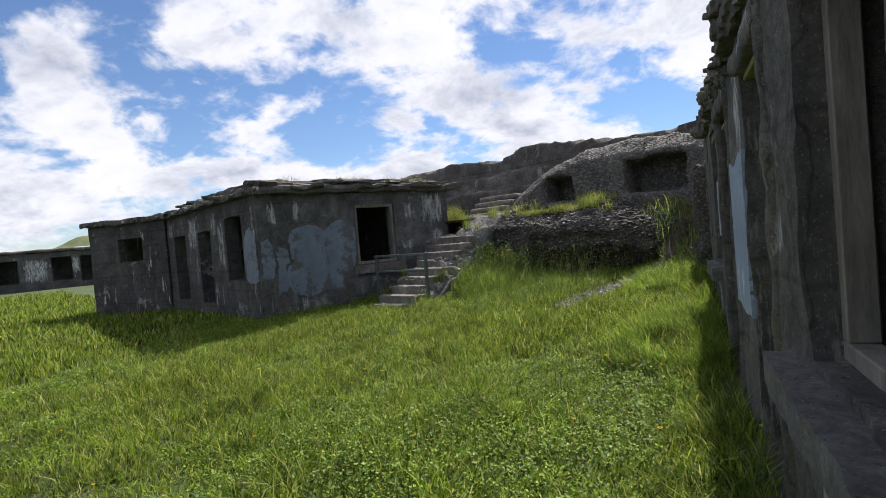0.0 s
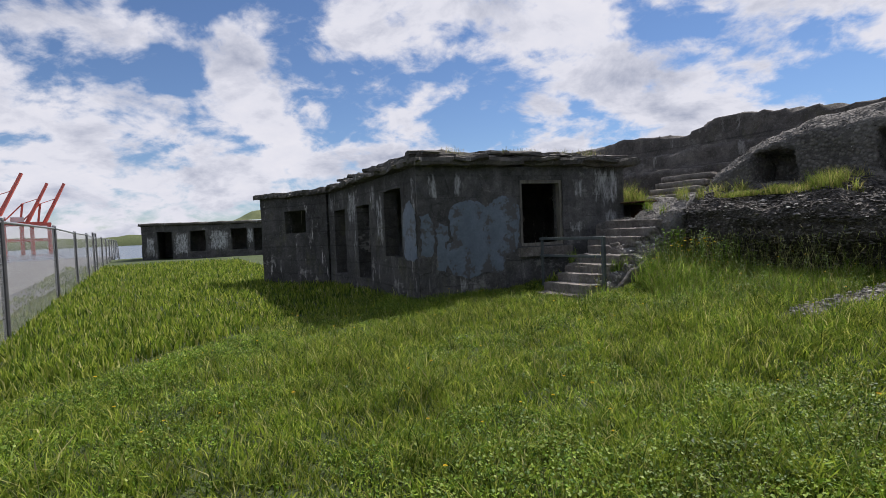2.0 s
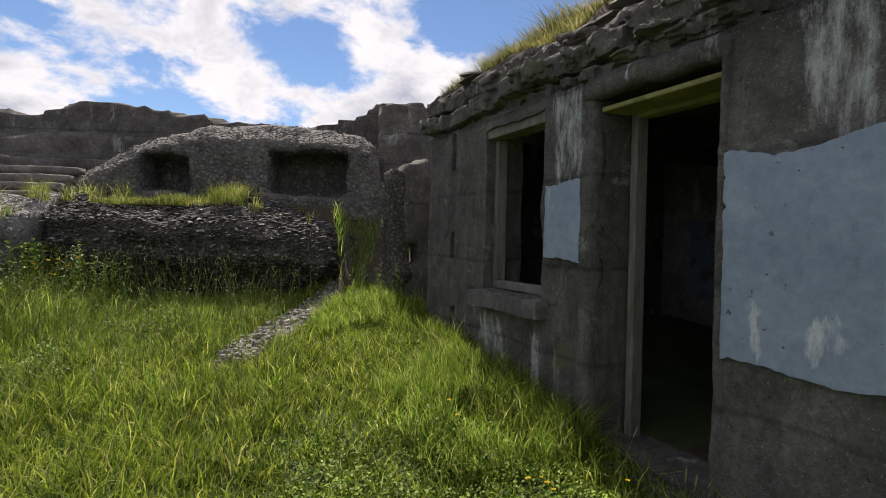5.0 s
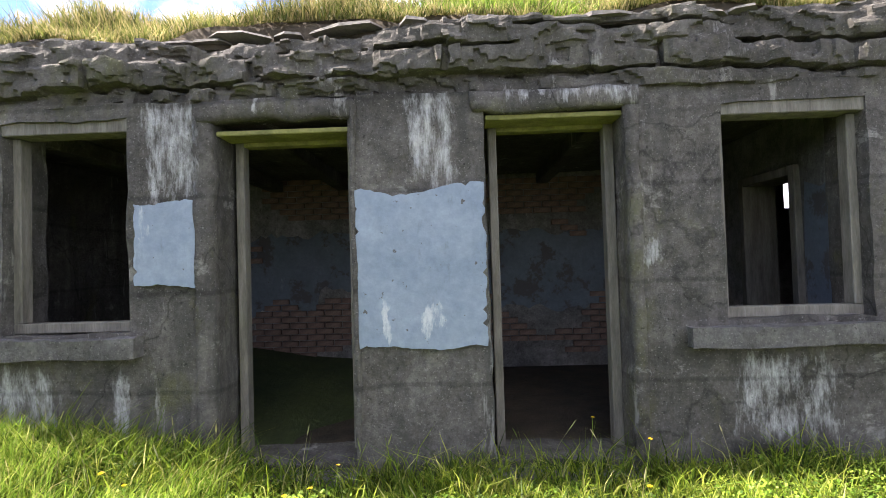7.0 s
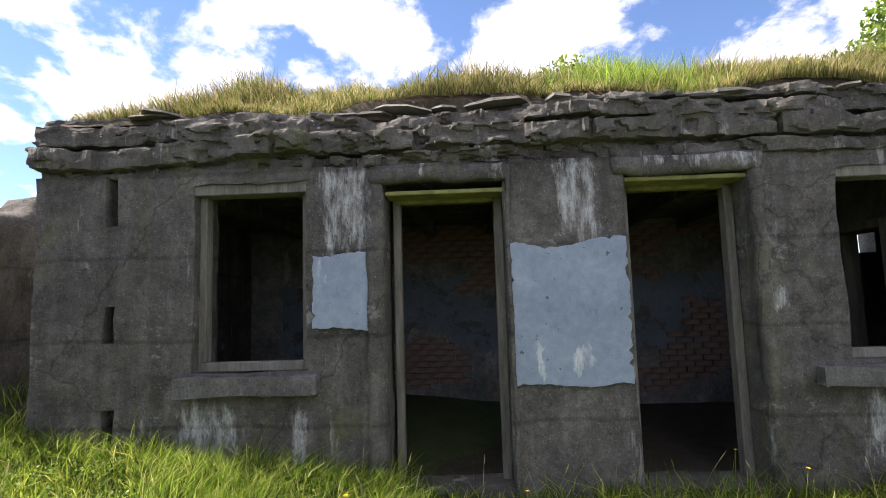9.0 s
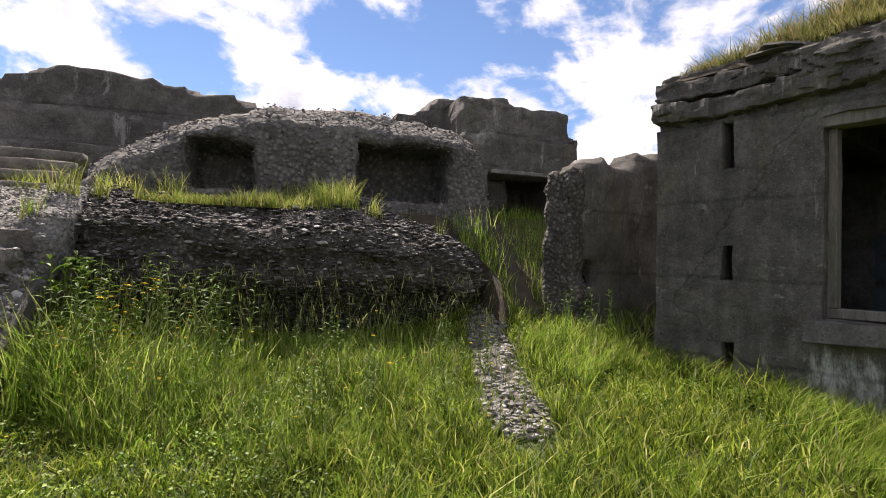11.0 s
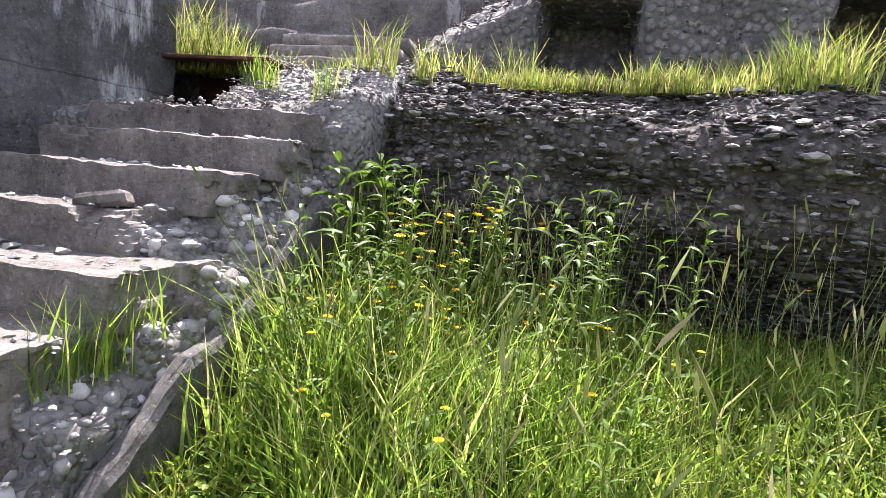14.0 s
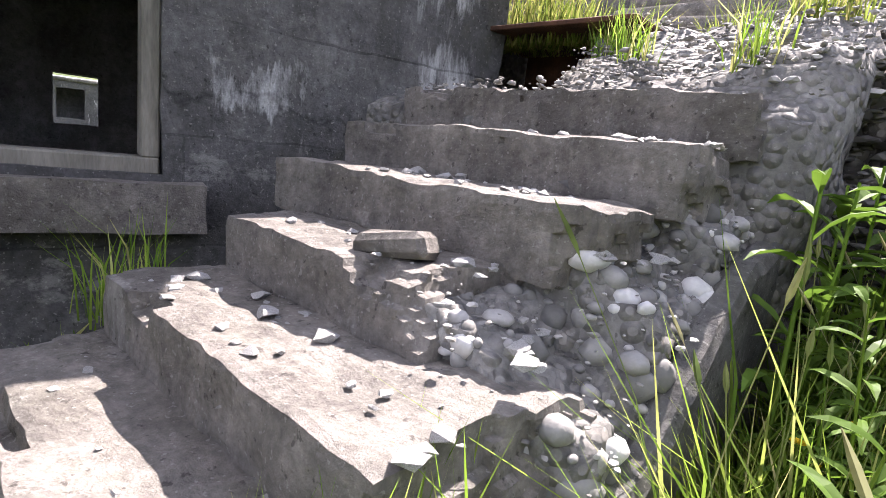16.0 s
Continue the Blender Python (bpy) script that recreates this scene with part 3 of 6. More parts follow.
# ---------- ground ----------
def ground():
    xs = np.concatenate([[-1500, -600, -250, -120, -70], np.arange(-45, -6, 1.0), np.arange(-6, 9, 0.2), [10, 14, 25, 60, 200, 900]])
    ys = np.concatenate([[-900, -200, -60, -20, -8], np.arange(-4, 1, 0.8), np.arange(1, 15, 0.2), np.arange(15, 45, 1.0), [60, 90, 160, 400, 1500]])
    X, Y = np.meshgrid(xs, ys, indexing="ij")
    Z = ground_z(X.ravel(), Y.ravel())
    V = np.stack([X.ravel(), Y.ravel(), Z], 1)
    nx, ny = len(xs), len(ys)
    i = (np.arange(nx - 1)[:, None] * ny + np.arange(ny - 1)[None]).ravel()
    F = np.stack([i, i + ny, i + ny + 1, i + 1], 1)
    place("ground", mesh_np("ground", V, F, M_GROUND, True), kind="structure", label="green turf ground rising gently to the terrace", category="ground")


ground()


# ---------- battery building with doors and windows ----------
def battery():
    ob = root("battery_building", BATT, "weathered grey concrete battery with turf roof, open doorways, empty windows", "building")
    holes = [(0.76, 1.64, 0.98, 2.42), (2.24, 3.15, 0.06, 2.32), (4.05, 4.96, 0.06, 2.36), (5.57, 6.5, 0.97, 2.38), (0.08, 0.15, 0.1, 0.72), (0.09, 0.15, 1.22, 1.5), (0.07, 0.16, 2.12, 2.52)]
    place("front_wall", wall_mesh("front_wall", -0.5, 11.0, -0.4, 2.52, 0.4, holes, M_WALL, "x", 0.0, 0.1, 0.014, seed=4), None, ob)
    place("end_wall", wall_mesh("end_wall", 0.4, 3.6, -0.2, 2.68, 0.35, [], M_WALL, "y", -0.5, 0.16, 0.014, seed=9), None, ob)
    place("back_wall", wall_mesh("back_wall", -0.15, 11.0, -0.2, 2.68, 0.3, [(7.95, 8.3, 1.95, 2.35)], M_INSIDE, "x", 3.3, 0.3, 0.01, seed=12), None, ob)
    place("partition_wall", wall_mesh("partition_wall", 0.4, 3.3, -0.2, 2.68, 0.22, [(0.85, 1.7, 0.1, 2.1)], M_INSIDE, "y", 6.6, 0.25, 0.01, seed=13), None, ob)
    place("far_end_wall", wall_mesh("far_end_wall", 0.0, 3.6, -0.2, 2.68, 0.3, [], M_WALL, "y", 11.0, 0.3, 0.01, seed=14), None, ob)
    bm = bmesh.new()
    box_bm(bm, -0.1, 11, 0.42, 3.28, -0.1, 0.05)
    part("inner_floor", bm, M_SOIL, ob, "dark littered earth floor")
    # roof slab: uneven cracked courses, bitten back to different depths, under the turf
    LAYERS = (2.525, 2.60, 2.78, 2.90, 2.96, 3.04)

    def ledge(X, Y, Z):
        sh = X.shape
        x, y, z = X.ravel(), Y.ravel(), Z.ravel()
        z = z + 0.05 * vnoise(np.stack([x * 0.6, x * 0, x * 0], 1), 1.0, 211) + 0.02 * vnoise(np.stack([x * 2.2, x * 0, x * 0], 1), 1.0, 213)
        edge, crack = np.zeros_like(x), np.zeros(len(x), bool)
        for i, (z0, z1) in enumerate(zip(LAYERS, LAYERS[1:])):
            inl = (z >= (z0 if i else 2.0)) & (z < (z1 if i < 4 else 9.0))
            q = np.stack([x, x * 0 + 3.3 * i, x * 0], 1)
            e = (0.0, -0.06, -0.075, -0.02, 0.02)[i] + 0.04 * vnoise(q, 0.9, 221 + i) + 0.02 * vnoise(q, 6.0, 261 + i)
            q2 = np.stack([x, z * 1.6 + 0.4 * x, x * 0], 1)
            e = e + 0.055 * vnoise(q2, 2.6, 273) + (0.03 + 0.06 * sstep(1.0, 1.8, x) * (1 - sstep(3.2, 3.8, x))) * np.clip(vnoise(q2, 7.0, 271), -0.4, 1)
            # block joints across the course
            cut = np.abs(((x + 0.7 * i + 0.3 * vnoise(q, 0.7, 241)) % 1.35) - 0.6) < 0.028
            e = e + 0.07 * cut * (i == 1)
            if i >= 2:
                e = e + 0.15 * sstep(1.2, 1.9, x) * (1 - sstep(3.0, 3.5, x)) + (-0.07 if i == 3 else 0.05) * sstep(3.8, 4.0, x) * (1 - sstep(4.8, 5.0, x))
            edge = np.where(inl, e, edge)
            crack |= (0 < i < 4) & (np.abs(z - z0) < 0.014) & (vnoise(q, 0.8, 251 + i) > (0.0 if i != 1 else -0.7)) & (y < e + 0.11)
        return ((y > edge) & ~crack).reshape(sh)
    V, F = voxel(cells(-0.5, 8.4, 0.042) + [8.8, 9.4, 10.2, 11.2], cells(-0.24, 0.3, 0.04) + [0.6, 1.4, 2.4, 3.7], cells(2.50, 3.0, 0.0208), ledge, 1, 0.012, 5.0, 21, 0.014)
    place("roof_ledge", mesh_np("roof_ledge", V, F, M_ROOF), None, ob, "cracked and broken concrete roof ledge")
    # loose layered slabs on the ledge
    rng = random.Random(5)
    for i in range(18):
        bm = bmesh.new()
        w, d, h = rng.uniform(0.2, 0.6), rng.uniform(0.16, 0.32), rng.uniform(0.015, 0.035)
        n = 7
        ring = [(w / 2 * math.cos(2 * math.pi * k / n) * rng.uniform(0.8, 1.1), d / 2 * math.sin(2 * math.pi * k / n) * rng.uniform(0.8, 1.1)) for k in range(n)]
        lo = [bm.verts.new((x, y, 0)) for x, y in ring]
        hi = [bm.verts.new((x * 0.93, y * 0.93, h * rng.uniform(0.7, 1.1))) for x, y in ring]
        bm.faces.new(lo[::-1]), bm.faces.new(hi)
        for k in range(n):
            bm.faces.new((lo[k], lo[(k + 1) % n], hi[(k + 1) % n], hi[k]))
        o = part("slab", bm, M_SLATE, ob)
        x = rng.uniform(-0.3, 8.0)
        low = 1.3 < x < 3.5
        o.matrix_local = pose(x, rng.uniform(0.04, 0.16) + (0.08 if low else 0), 2.985 + rng.uniform(-0.02, 0.012), rng.uniform(-12, 4), rng.uniform(-6, 6), rng.uniform(-20, 20))
    # paint patches with torn edges
    def patch(x0, x1, z0, z1, seed, top_bump=0.035):
        r = random.Random(seed)
        bm = bmesh.new()
        pts = []
        step = 0.03

        def chip():
            return r.uniform(-0.005, 0.005) + (r.uniform(0.01, 0.03) if r.random() < 0.13 else 0.0)
        for k in range(int((x1 - x0) / step)):
            pts.append((x0 + k * step, z0 + chip() + 0.014 * math.sin(k * 0.27)))
        for k in range(int((z1 - z0) / step)):
            pts.append((x1 - chip() - 0.006 * math.sin(k * 0.2), z0 + k * step))
        for k in range(int((x1 - x0) / step)):
            pts.append((x1 - k * step, z1 - chip() + top_bump * math.sin(k * 0.21 + 1)))
        for k in range(int((z1 - z0) / step)):
            pts.append((x0 + chip() + 0.006 * math.sin(k * 0.23), z1 - k * step))
        vs = [bm.verts.new((x, -0.019, z)) for x, z in pts]
        f = bm.faces.new(vs)
        ext = bmesh.ops.extrude_face_region(bm, geom=[f])
        for v in ext["geom"]:
            if isinstance(v, bmesh.types.BMVert):
                v.co.y = 0.01
        bmesh.ops.recalc_face_normals(bm, faces=bm.faces[:])
        part("paint_patch", bm, M_BLUE, ob, "faded light blue paint patch")
    patch(3.17, 4.03, 0.84, 1.88, 3)
    patch(1.69, 2.16, 1.28, 1.84, 4, 0.02)
    # stone sills, wooden frames and lintels
    for x0, x1, z in ((0.68, 1.74, 0.96), (5.3, 6.77, 0.94)):
        place("sill", worn_box("sill", x0, x1, -0.12, 0.25, z - 0.13, z, M_SIDE, 0.06, 0.012, int(x0 * 9), 0), None, ob, "thick stone window sill")
    for x0, x1, z0, z1 in ((0.76, 1.64, 0.98, 2.42), (5.57, 6.5, 0.97, 2.38)):
        fr = root("window_frame", pose(0, 0, 0), "weathered grey wooden window frame without glass", "")
        fr.parent = ob
        for a, b, c, d in ((x0, x1, z0, z0 + 0.07), (x0 - 0.05, x1 + 0.05, z1 - 0.08, z1 + 0.02), (x0, x0 + 0.06, z0 + 0.07, z1 - 0.08), (x1 - 0.06, x1, z0 + 0.07, z1 - 0.08)):
            bm = bmesh.new()
            box_bm(bm, a, b, 0.02 if d > z1 else 0.1, 0.2, c, d, 0.006)
            part("frame_bar", bm, M_WOOD, fr)
    for x0, x1, z1 in ((2.24, 3.15, 2.32), (4.05, 4.96, 2.36)):
        fr = root("door_frame", pose(0, 0, 0), "bare weathered wooden door frame, doorless", "")
        fr.parent = ob
        for a, b, c, d in ((x0 + 0.03, x0 + 0.09, 0.06, z1), (x1 - 0.07, x1, 0.06, z1), (x0 + 0.09, x1 - 0.07, z1 - 0.06, z1)):
            bm = bmesh.new()
            box_bm(bm, a, b, 0.26, 0.36, c, d, 0.006)
            part("frame_bar", bm, M_MOSSWOOD if c > 1 else M_WOOD, fr)
        bm = bmesh.new()
        box_bm(bm, x0 + 0.004, x1 - 0.004, 0.02, 0.25, z1 - 0.035, z1 - 0.002, 0.006)
        part("lintel_board", bm, M_MOSSWOOD, fr, "moss-covered wooden lintel board")
        bm = bmesh.new()
        box_bm(bm, x0 - 0.05, x1 + 0.02, -0.16, 0.38, -0.15, 0.06, 0.015)
        part("threshold", bm, M_SIDE, ob, "worn concrete threshold")
    # projecting bands beside the openings and the joint rib over the doors
    for x0, x1, z0, z1 in ((2.10, 2.24, 0.0, 2.5), (3.15, 3.19, 0.1, 2.5), (4.96, 5.05, 0.02, 2.42)):
        place("jamb", worn_box("jamb", x0, x1, -0.035, 0.08, z0, z1, M_WALL, 0.05, 0.012, int(x0 * 31), 1), None, ob, "worn rounded door jamb")
    for x0, x1 in ((2.12, 3.2), (3.95, 5.05)):
        place("lintel", worn_box("lintel", x0, x1, -0.045, 0.08, 2.37, 2.51, M_WALL, 0.05, 0.016, int(x0 * 37), 1), None, ob, "worn concrete door lintel")
    # brick lining of the back wall where plaster has fallen
    bme = bmesh.new()
    box_bm(bme, -0.105, 0.105, -0.02, 0.02, -0.032, 0.032, 0.004)
    brick = bm_mesh("brick", bme, M_BRICK)
    rng = random.Random(8)
    count = 0
    for row in range(30):
        for k in range(24):
            x, z = 1.2 + k * 0.225 + (0.11 if row % 2 else 0), 0.25 + row * 0.077
            v = noise.noise(Vector((x * 1.1, z * 1.5, 2.0))) + (0.25 if 0.35 < z < 0.95 or z > 2.0 else -0.1)
            if v > 0.16 and x < 6.5 and count < 295:
                o = place("brick", brick, pose(x, 3.285 + rng.uniform(-0.004, 0.004), z), ob)
                count += 1
    bm = bmesh.new()
    r = random.Random(31)
    lo, hi, z = [], [], 0.0
    for k in range(90):
        x = 0.3 + k * 0.07
        z = 0.75 * z + r.uniform(-0.06, 0.06)
        lo.append((x, 0.82 + z + (0.22 if 24 < k < 33 else 0)))
        hi.append((x, 1.78 + 0.8 * z + r.uniform(-0.02, 0.02) - (0.2 if 40 < k < 46 else 0)))
    bm.faces.new([bm.verts.new((x, 3.292, z)) for x, z in lo + hi[::-1]])
    part("paint_patch", bm, M_BLUE_DIM, ob, "faded blue paint on the inner back wall")
    bm = bmesh.new()
    bm.faces.new([bm.verts.new((6.592, y, z)) for y, z in ((0.42, 0.7), (0.6, 0.78), (0.8, 0.7), (0.82, 1.4), (0.79, 1.95), (0.6, 1.88), (0.42, 1.97))])
    part("paint_patch", bm, M_BLUE_DIM, ob, "faded blue paint on the partition")
    fr = root("door_frame", pose(0, 0, 0), "grey wooden frame of an inner doorway", "")
    fr.parent = ob
    for y0, y1, z0, z1 in ((0.85, 0.93, 0.1, 2.1), (1.62, 1.7, 0.1, 2.1), (0.93, 1.62, 2.02, 2.1)):
        bm = bmesh.new()
        box_bm(bm, 6.55, 6.86, y0, y1, z0, z1, 0.006)
        part("frame_bar", bm, M_WOOD, fr)
    # ceiling joists over the room
    for k in range(7):
        bm = bmesh.new()
        box_bm(bm, 0.6 + k * 0.85, 0.75 + k * 0.85, 0.42, 3.28, 2.36, 2.495, 0.01)
        part("joist", bm, M_ROOF, ob, "dark ceiling rib")
    return ob


battery()


def turf_z(p):
    rise = sstep(-0.45, 1.2, p[:, 0])
    return 2.97 + 0.07 * rise + 0.40 * sstep(0.0, 0.9, p[:, 1]) * (0.25 + 0.75 * rise) + 0.08 * vnoise(p, 1.3, 31) + 0.035 * vnoise(p, 4, 33)


def turf_roof():
    xs, ys = np.arange(-0.35, 11.1, 0.14), np.concatenate([[0.06], np.arange(0.10, 4.2, 0.12)])
    X, Y = np.meshgrid(xs, ys, indexing="ij")
    p = np.stack([X.ravel(), Y.ravel(), X.ravel() * 0], 1)
    Z = turf_z(p)
    Z = np.where(p[:, 1] < 0.08, 2.93, Z)
    p[:, 1] += np.where(p[:, 1] < 0.3, 0.07 * vnoise(p, 2.4, 35) + 0.1 * sstep(1.2, 1.9, p[:, 0]) * (1 - sstep(3.0, 3.5, p[:, 0])), 0)
    V = np.stack([p[:, 0], p[:, 1], Z], 1)
    ny = len(ys)
    i = (np.arange(len(xs) - 1)[:, None] * ny + np.arange(ny - 1)[None]).ravel()
    F = np.stack([i, i + ny, i + ny + 1, i + 1], 1)
    ob = place("roof_turf", mesh_np("roof_turf", V, F, M_SOIL, True), BATT, None, "mound of dark soil on the battery roof", "turf roof", kind="structure")
    return V


TURF = turf_roof()


def wing_wall():
    def solid(X, Y, Z):
        top = 2.2 + 0.28 * sstep(-0.3, 0.7, X) + 0.06 * np.sin(X * 9)
        bite = (X < -0.55) & (Z < 1.1) & (Z > 0.8)
        return (Z < top) & ~bite
    V, F = voxel(cells(-0.8, 0.8, 0.1), cells(-0.2, 0.25, 0.15), cells(0.1, 2.6, 0.1), solid, 2, 0.05, 3.0, 41, 0.03)
    V = np.stack([-1.45 - V[:, 1], V[:, 0] + 0.82, 0.4 + (V[:, 2] - 0.1) * 0.95], 1)
    ob = root("wing_wall", BATT, "short broken concrete wing wall beside the gravel path", "wall")
    place("wall_body", mesh_np("wall_body", V, F, M_WALL, True), None, ob)
    V, F = voxel(cells(-1.75, -1.3, 0.08), cells(-0.15, 0.12, 0.07), cells(0.2, 2.32, 0.08), lambda X, Y, Z: np.ones_like(X, bool), 2, 0.07, 4.0, 44, 0.04)
    place("broken_end", mesh_np("broken_end", V, F, M_AGG, True), None, ob, "crumbled end with exposed pebbles")


wing_wall()


# ---------- hut ----------
def hut():
    ob = root("concrete_hut", HUT, "stained concrete hut, sides darkened for shade, with cracked slab roof and empty openings", "building")
    holes = [(2.1, 3.06, 1.06, 2.36)]
    place("front_wall", wall_mesh("front_wall", 0.0, 4.55, -0.2, 2.62, 0.35, holes, M_HUTFRONT, "y", -0.35, 0.11, 0.010, seed=51), None, ob)
    rel = HUT.inverted() @ SIDE
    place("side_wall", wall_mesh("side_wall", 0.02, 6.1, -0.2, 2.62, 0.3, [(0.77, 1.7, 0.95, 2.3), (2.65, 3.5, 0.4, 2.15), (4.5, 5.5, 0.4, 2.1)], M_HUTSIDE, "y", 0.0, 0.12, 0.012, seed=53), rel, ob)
    bm = bmesh.new()
    bm.faces.new([bm.verts.new((-0.016, y, z)) for y, z in ragged([(0.06, 0.95), (0.3, 0.88), (0.62, 0.93), (0.72, 1.2), (0.68, 1.7), (0.5, 1.98), (0.3, 2.02), (0.1, 1.8)], 47)])
    place("paint_patch", bm_mesh("paint_patch", bm, M_BLUE_DIM), rel, ob, "flaking pale blue paint on the side wall")
    rel = HUT.inverted() @ ANNEX
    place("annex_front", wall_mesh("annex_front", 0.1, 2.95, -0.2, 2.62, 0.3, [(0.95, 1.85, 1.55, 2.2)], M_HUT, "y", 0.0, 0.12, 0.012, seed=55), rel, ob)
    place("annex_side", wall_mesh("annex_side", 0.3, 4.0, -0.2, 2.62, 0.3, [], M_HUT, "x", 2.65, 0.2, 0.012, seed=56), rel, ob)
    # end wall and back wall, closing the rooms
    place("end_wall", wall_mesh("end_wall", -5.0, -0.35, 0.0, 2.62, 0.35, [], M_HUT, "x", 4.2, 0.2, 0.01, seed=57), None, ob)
    place("back_wall", wall_mesh("back_wall", -0.45, 4.2, 0.0, 2.62, 0.3, [(2.62, 3.0, 1.1, 1.58)], M_INSIDE, "y", -4.6, 0.2, 0.01, seed=58), None, ob)
    bm = bmesh.new()
    box_bm(bm, -4.3, -0.36, 0.6, 4.19, 0.1, 0.5)
    part("inner_floor", bm, M_SOIL, ob, "dark littered floor")
    # roof: one slab over hut and annex, with a ragged thick edge
    def roof_piece(name, outline, z0, z1, seed, mat=M_ROOF):
        xs = [p[0] for p in outline]
        ys = [p[1] for p in outline]

        def inside(X, Y):
            r = np.zeros_like(X, bool)
            for (ax, ay), (bx, by) in zip(outline, outline[1:] + outline[:1]):
                c = ((ay > Y) != (by > Y)) & (X < (bx - ax) * (Y - ay) / (by - ay + 1e-9) + ax)
                r ^= c
            return r

        def solid(X, Y, Z):
            wob = 0.06 * np.sin(X * 5.1 + Z * 40) + 0.05 * np.sin(Y * 4.3 + Z * 23)
            return inside(X + wob, Y + wob)
        V, F = voxel(cells(min(xs) - 0.1, max(xs) + 0.1, 0.12), cells(min(ys) - 0.1, max(ys) + 0.1, 0.12), cells(z0, z1, 0.07), solid, 1, 0.035, 3.3, seed, 0.02)
        place(name, mesh_np(name, V, F, mat), None, ob, "ragged weathered concrete roof slab")

    w2h = HUT.inverted()

    def loc(fr, x, y):
        v = w2h @ (fr @ Vector((x, y, 0)))
        return (v.x, v.y)
    outer = [loc(HUT, 0.22, -0.1), loc(HUT, 0.18, 4.9), loc(HUT, -4.8, 4.8), loc(ANNEX, 4.0, 3.05), loc(ANNEX, -0.18, 3.12), loc(ANNEX, -0.16, 0.1), loc(SIDE, -0.2, 6.0), loc(SIDE, -0.2, 0.1)]
    roof_piece("roof_slab", outer, 2.62, 2.78, 61)
    inner = [loc(HUT, -0.02, 0.15), loc(HUT, -0.06, 4.2), loc(HUT, -4.4, 4.3), loc(SIDE, 1.5, 5.6), loc(SIDE, 0.1, 5.2), loc(SIDE, 0.05, 0.25)]
    roof_piece("roof_top_layer", inner, 2.785, 2.93, 63)
    rng = random.Random(15)
    for i in range(26):
        bm = bmesh.new()
        w, d, h = rng.uniform(0.25, 0.7), rng.uniform(0.15, 0.3), rng.uniform(0.03, 0.07)
        box_bm(bm, -d / 2, d / 2, -w / 2, w / 2, 0, h, 0.012)
        for v in bm.verts:
            v.co += Vector((rng.uniform(-1, 1), rng.uniform(-1, 1), rng.uniform(-0.5, 0.5))) * 0.022
        o = part("slab", bm, M_SLATE, ob)
        o.matrix_local = pose(rng.uniform(-0.25, 0.12), rng.uniform(0.1, 4.4), rng.uniform(2.755, 2.845), rng.uniform(-4, 4), rng.uniform(-3, 6), rng.uniform(-20, 20))
    # blue paint: a broad field with two arched tops
    bm = bmesh.new()
    pts = [(0.5, 0.9), (0.62, 0.62), (1.0, 0.5), (1.3, 0.62), (1.66, 0.55), (1.74, 0.9), (2.0, 1.02), (2.05, 1.3), (2.06, 1.75)]
    pts += [(1.76 + 0.30 * math.cos(t), 1.82 + 0.24 * math.sin(t)) for t in np.linspace(0.1, 2.7, 8)]
    pts += [(1.0 + 0.40 * math.cos(t), 1.74 + 0.24 * math.sin(t)) for t in np.linspace(0.4, 2.9, 8)]
    pts += [(0.6, 1.5), (0.66, 1.25), (0.52, 1.15)]
    f = bm.faces.new([bm.verts.new((0.014, y, z)) for y, z in ragged([(float(y), float(z)) for y, z in pts], 41)])
    ext = bmesh.ops.extrude_face_region(bm, geom=[f])
    for v in ext["geom"]:
        if isinstance(v, bmesh.types.BMVert):
            v.co.x = 0.0
    bmesh.ops.recalc_face_normals(bm, faces=bm.faces[:])
    part("paint_patch", bm, M_BLUE_DIM, ob, "flaking pale blue paint with arched tops")
    bm = bmesh.new()
    f = bm.faces.new([bm.verts.new((0.013, y, z)) for y, z in ragged([(0.34, 0.72), (0.5, 0.66), (0.57, 0.9), (0.5, 1.15), (0.58, 1.3), (0.56, 1.5), (0.42, 1.56), (0.33, 1.48), (0.36, 1.1)], 43)])
    part("paint_patch", bm, M_BLUE_DIM, ob, "flaking pale blue paint with a ragged edge")
    bm = bmesh.new()
    f = bm.faces.new([bm.verts.new((0.014, y, z)) for y, z in ragged([(0.04, 1.0), (0.24, 0.95), (0.3, 1.25), (0.28, 1.6), (0.18, 1.75), (0.04, 1.7)], 49)])
    part("paint_patch", bm, M_BLUE_DIM, ob, "flaking pale blue paint at the corner")
    place("sill", worn_box("sill", -0.2, 0.1, 2.02, 2.5, 0.86, 1.04, M_STEP, 0.1, 0.007, 71, 0), None, ob, "rough stone window sill")
    place("sill", worn_box("sill", -0.2, 0.1, 2.51, 3.2, 0.87, 1.04, M_STEP, 0.1, 0.007, 72, 0), None, ob, "rough stone window sill")
    fr = root("window_frame", pose(0, 0, 0), "weathered grey wooden window frame without glass", "")
    fr.parent = ob
    for a, b, c, d in ((2.1, 3.06, 1.06, 1.12), (2.1, 3.06, 2.29, 2.36), (2.1, 2.16, 1.12, 2.29), (3.0, 3.06, 1.12, 2.29)):
        bm = bmesh.new()
        box_bm(bm, -0.16, -0.03, a, b, c, d, 0.006)
        part("frame_bar", bm, M_WOOD, fr)
    return ob


hut()


# ---------- stairs, railing, terrace ----------
N_STEPS = 9
STEP_A = [0.48 - 0.27 * k for k in range(N_STEPS)]
STEP_Z = [1.485 - 0.15 * k for k in range(N_STEPS)]


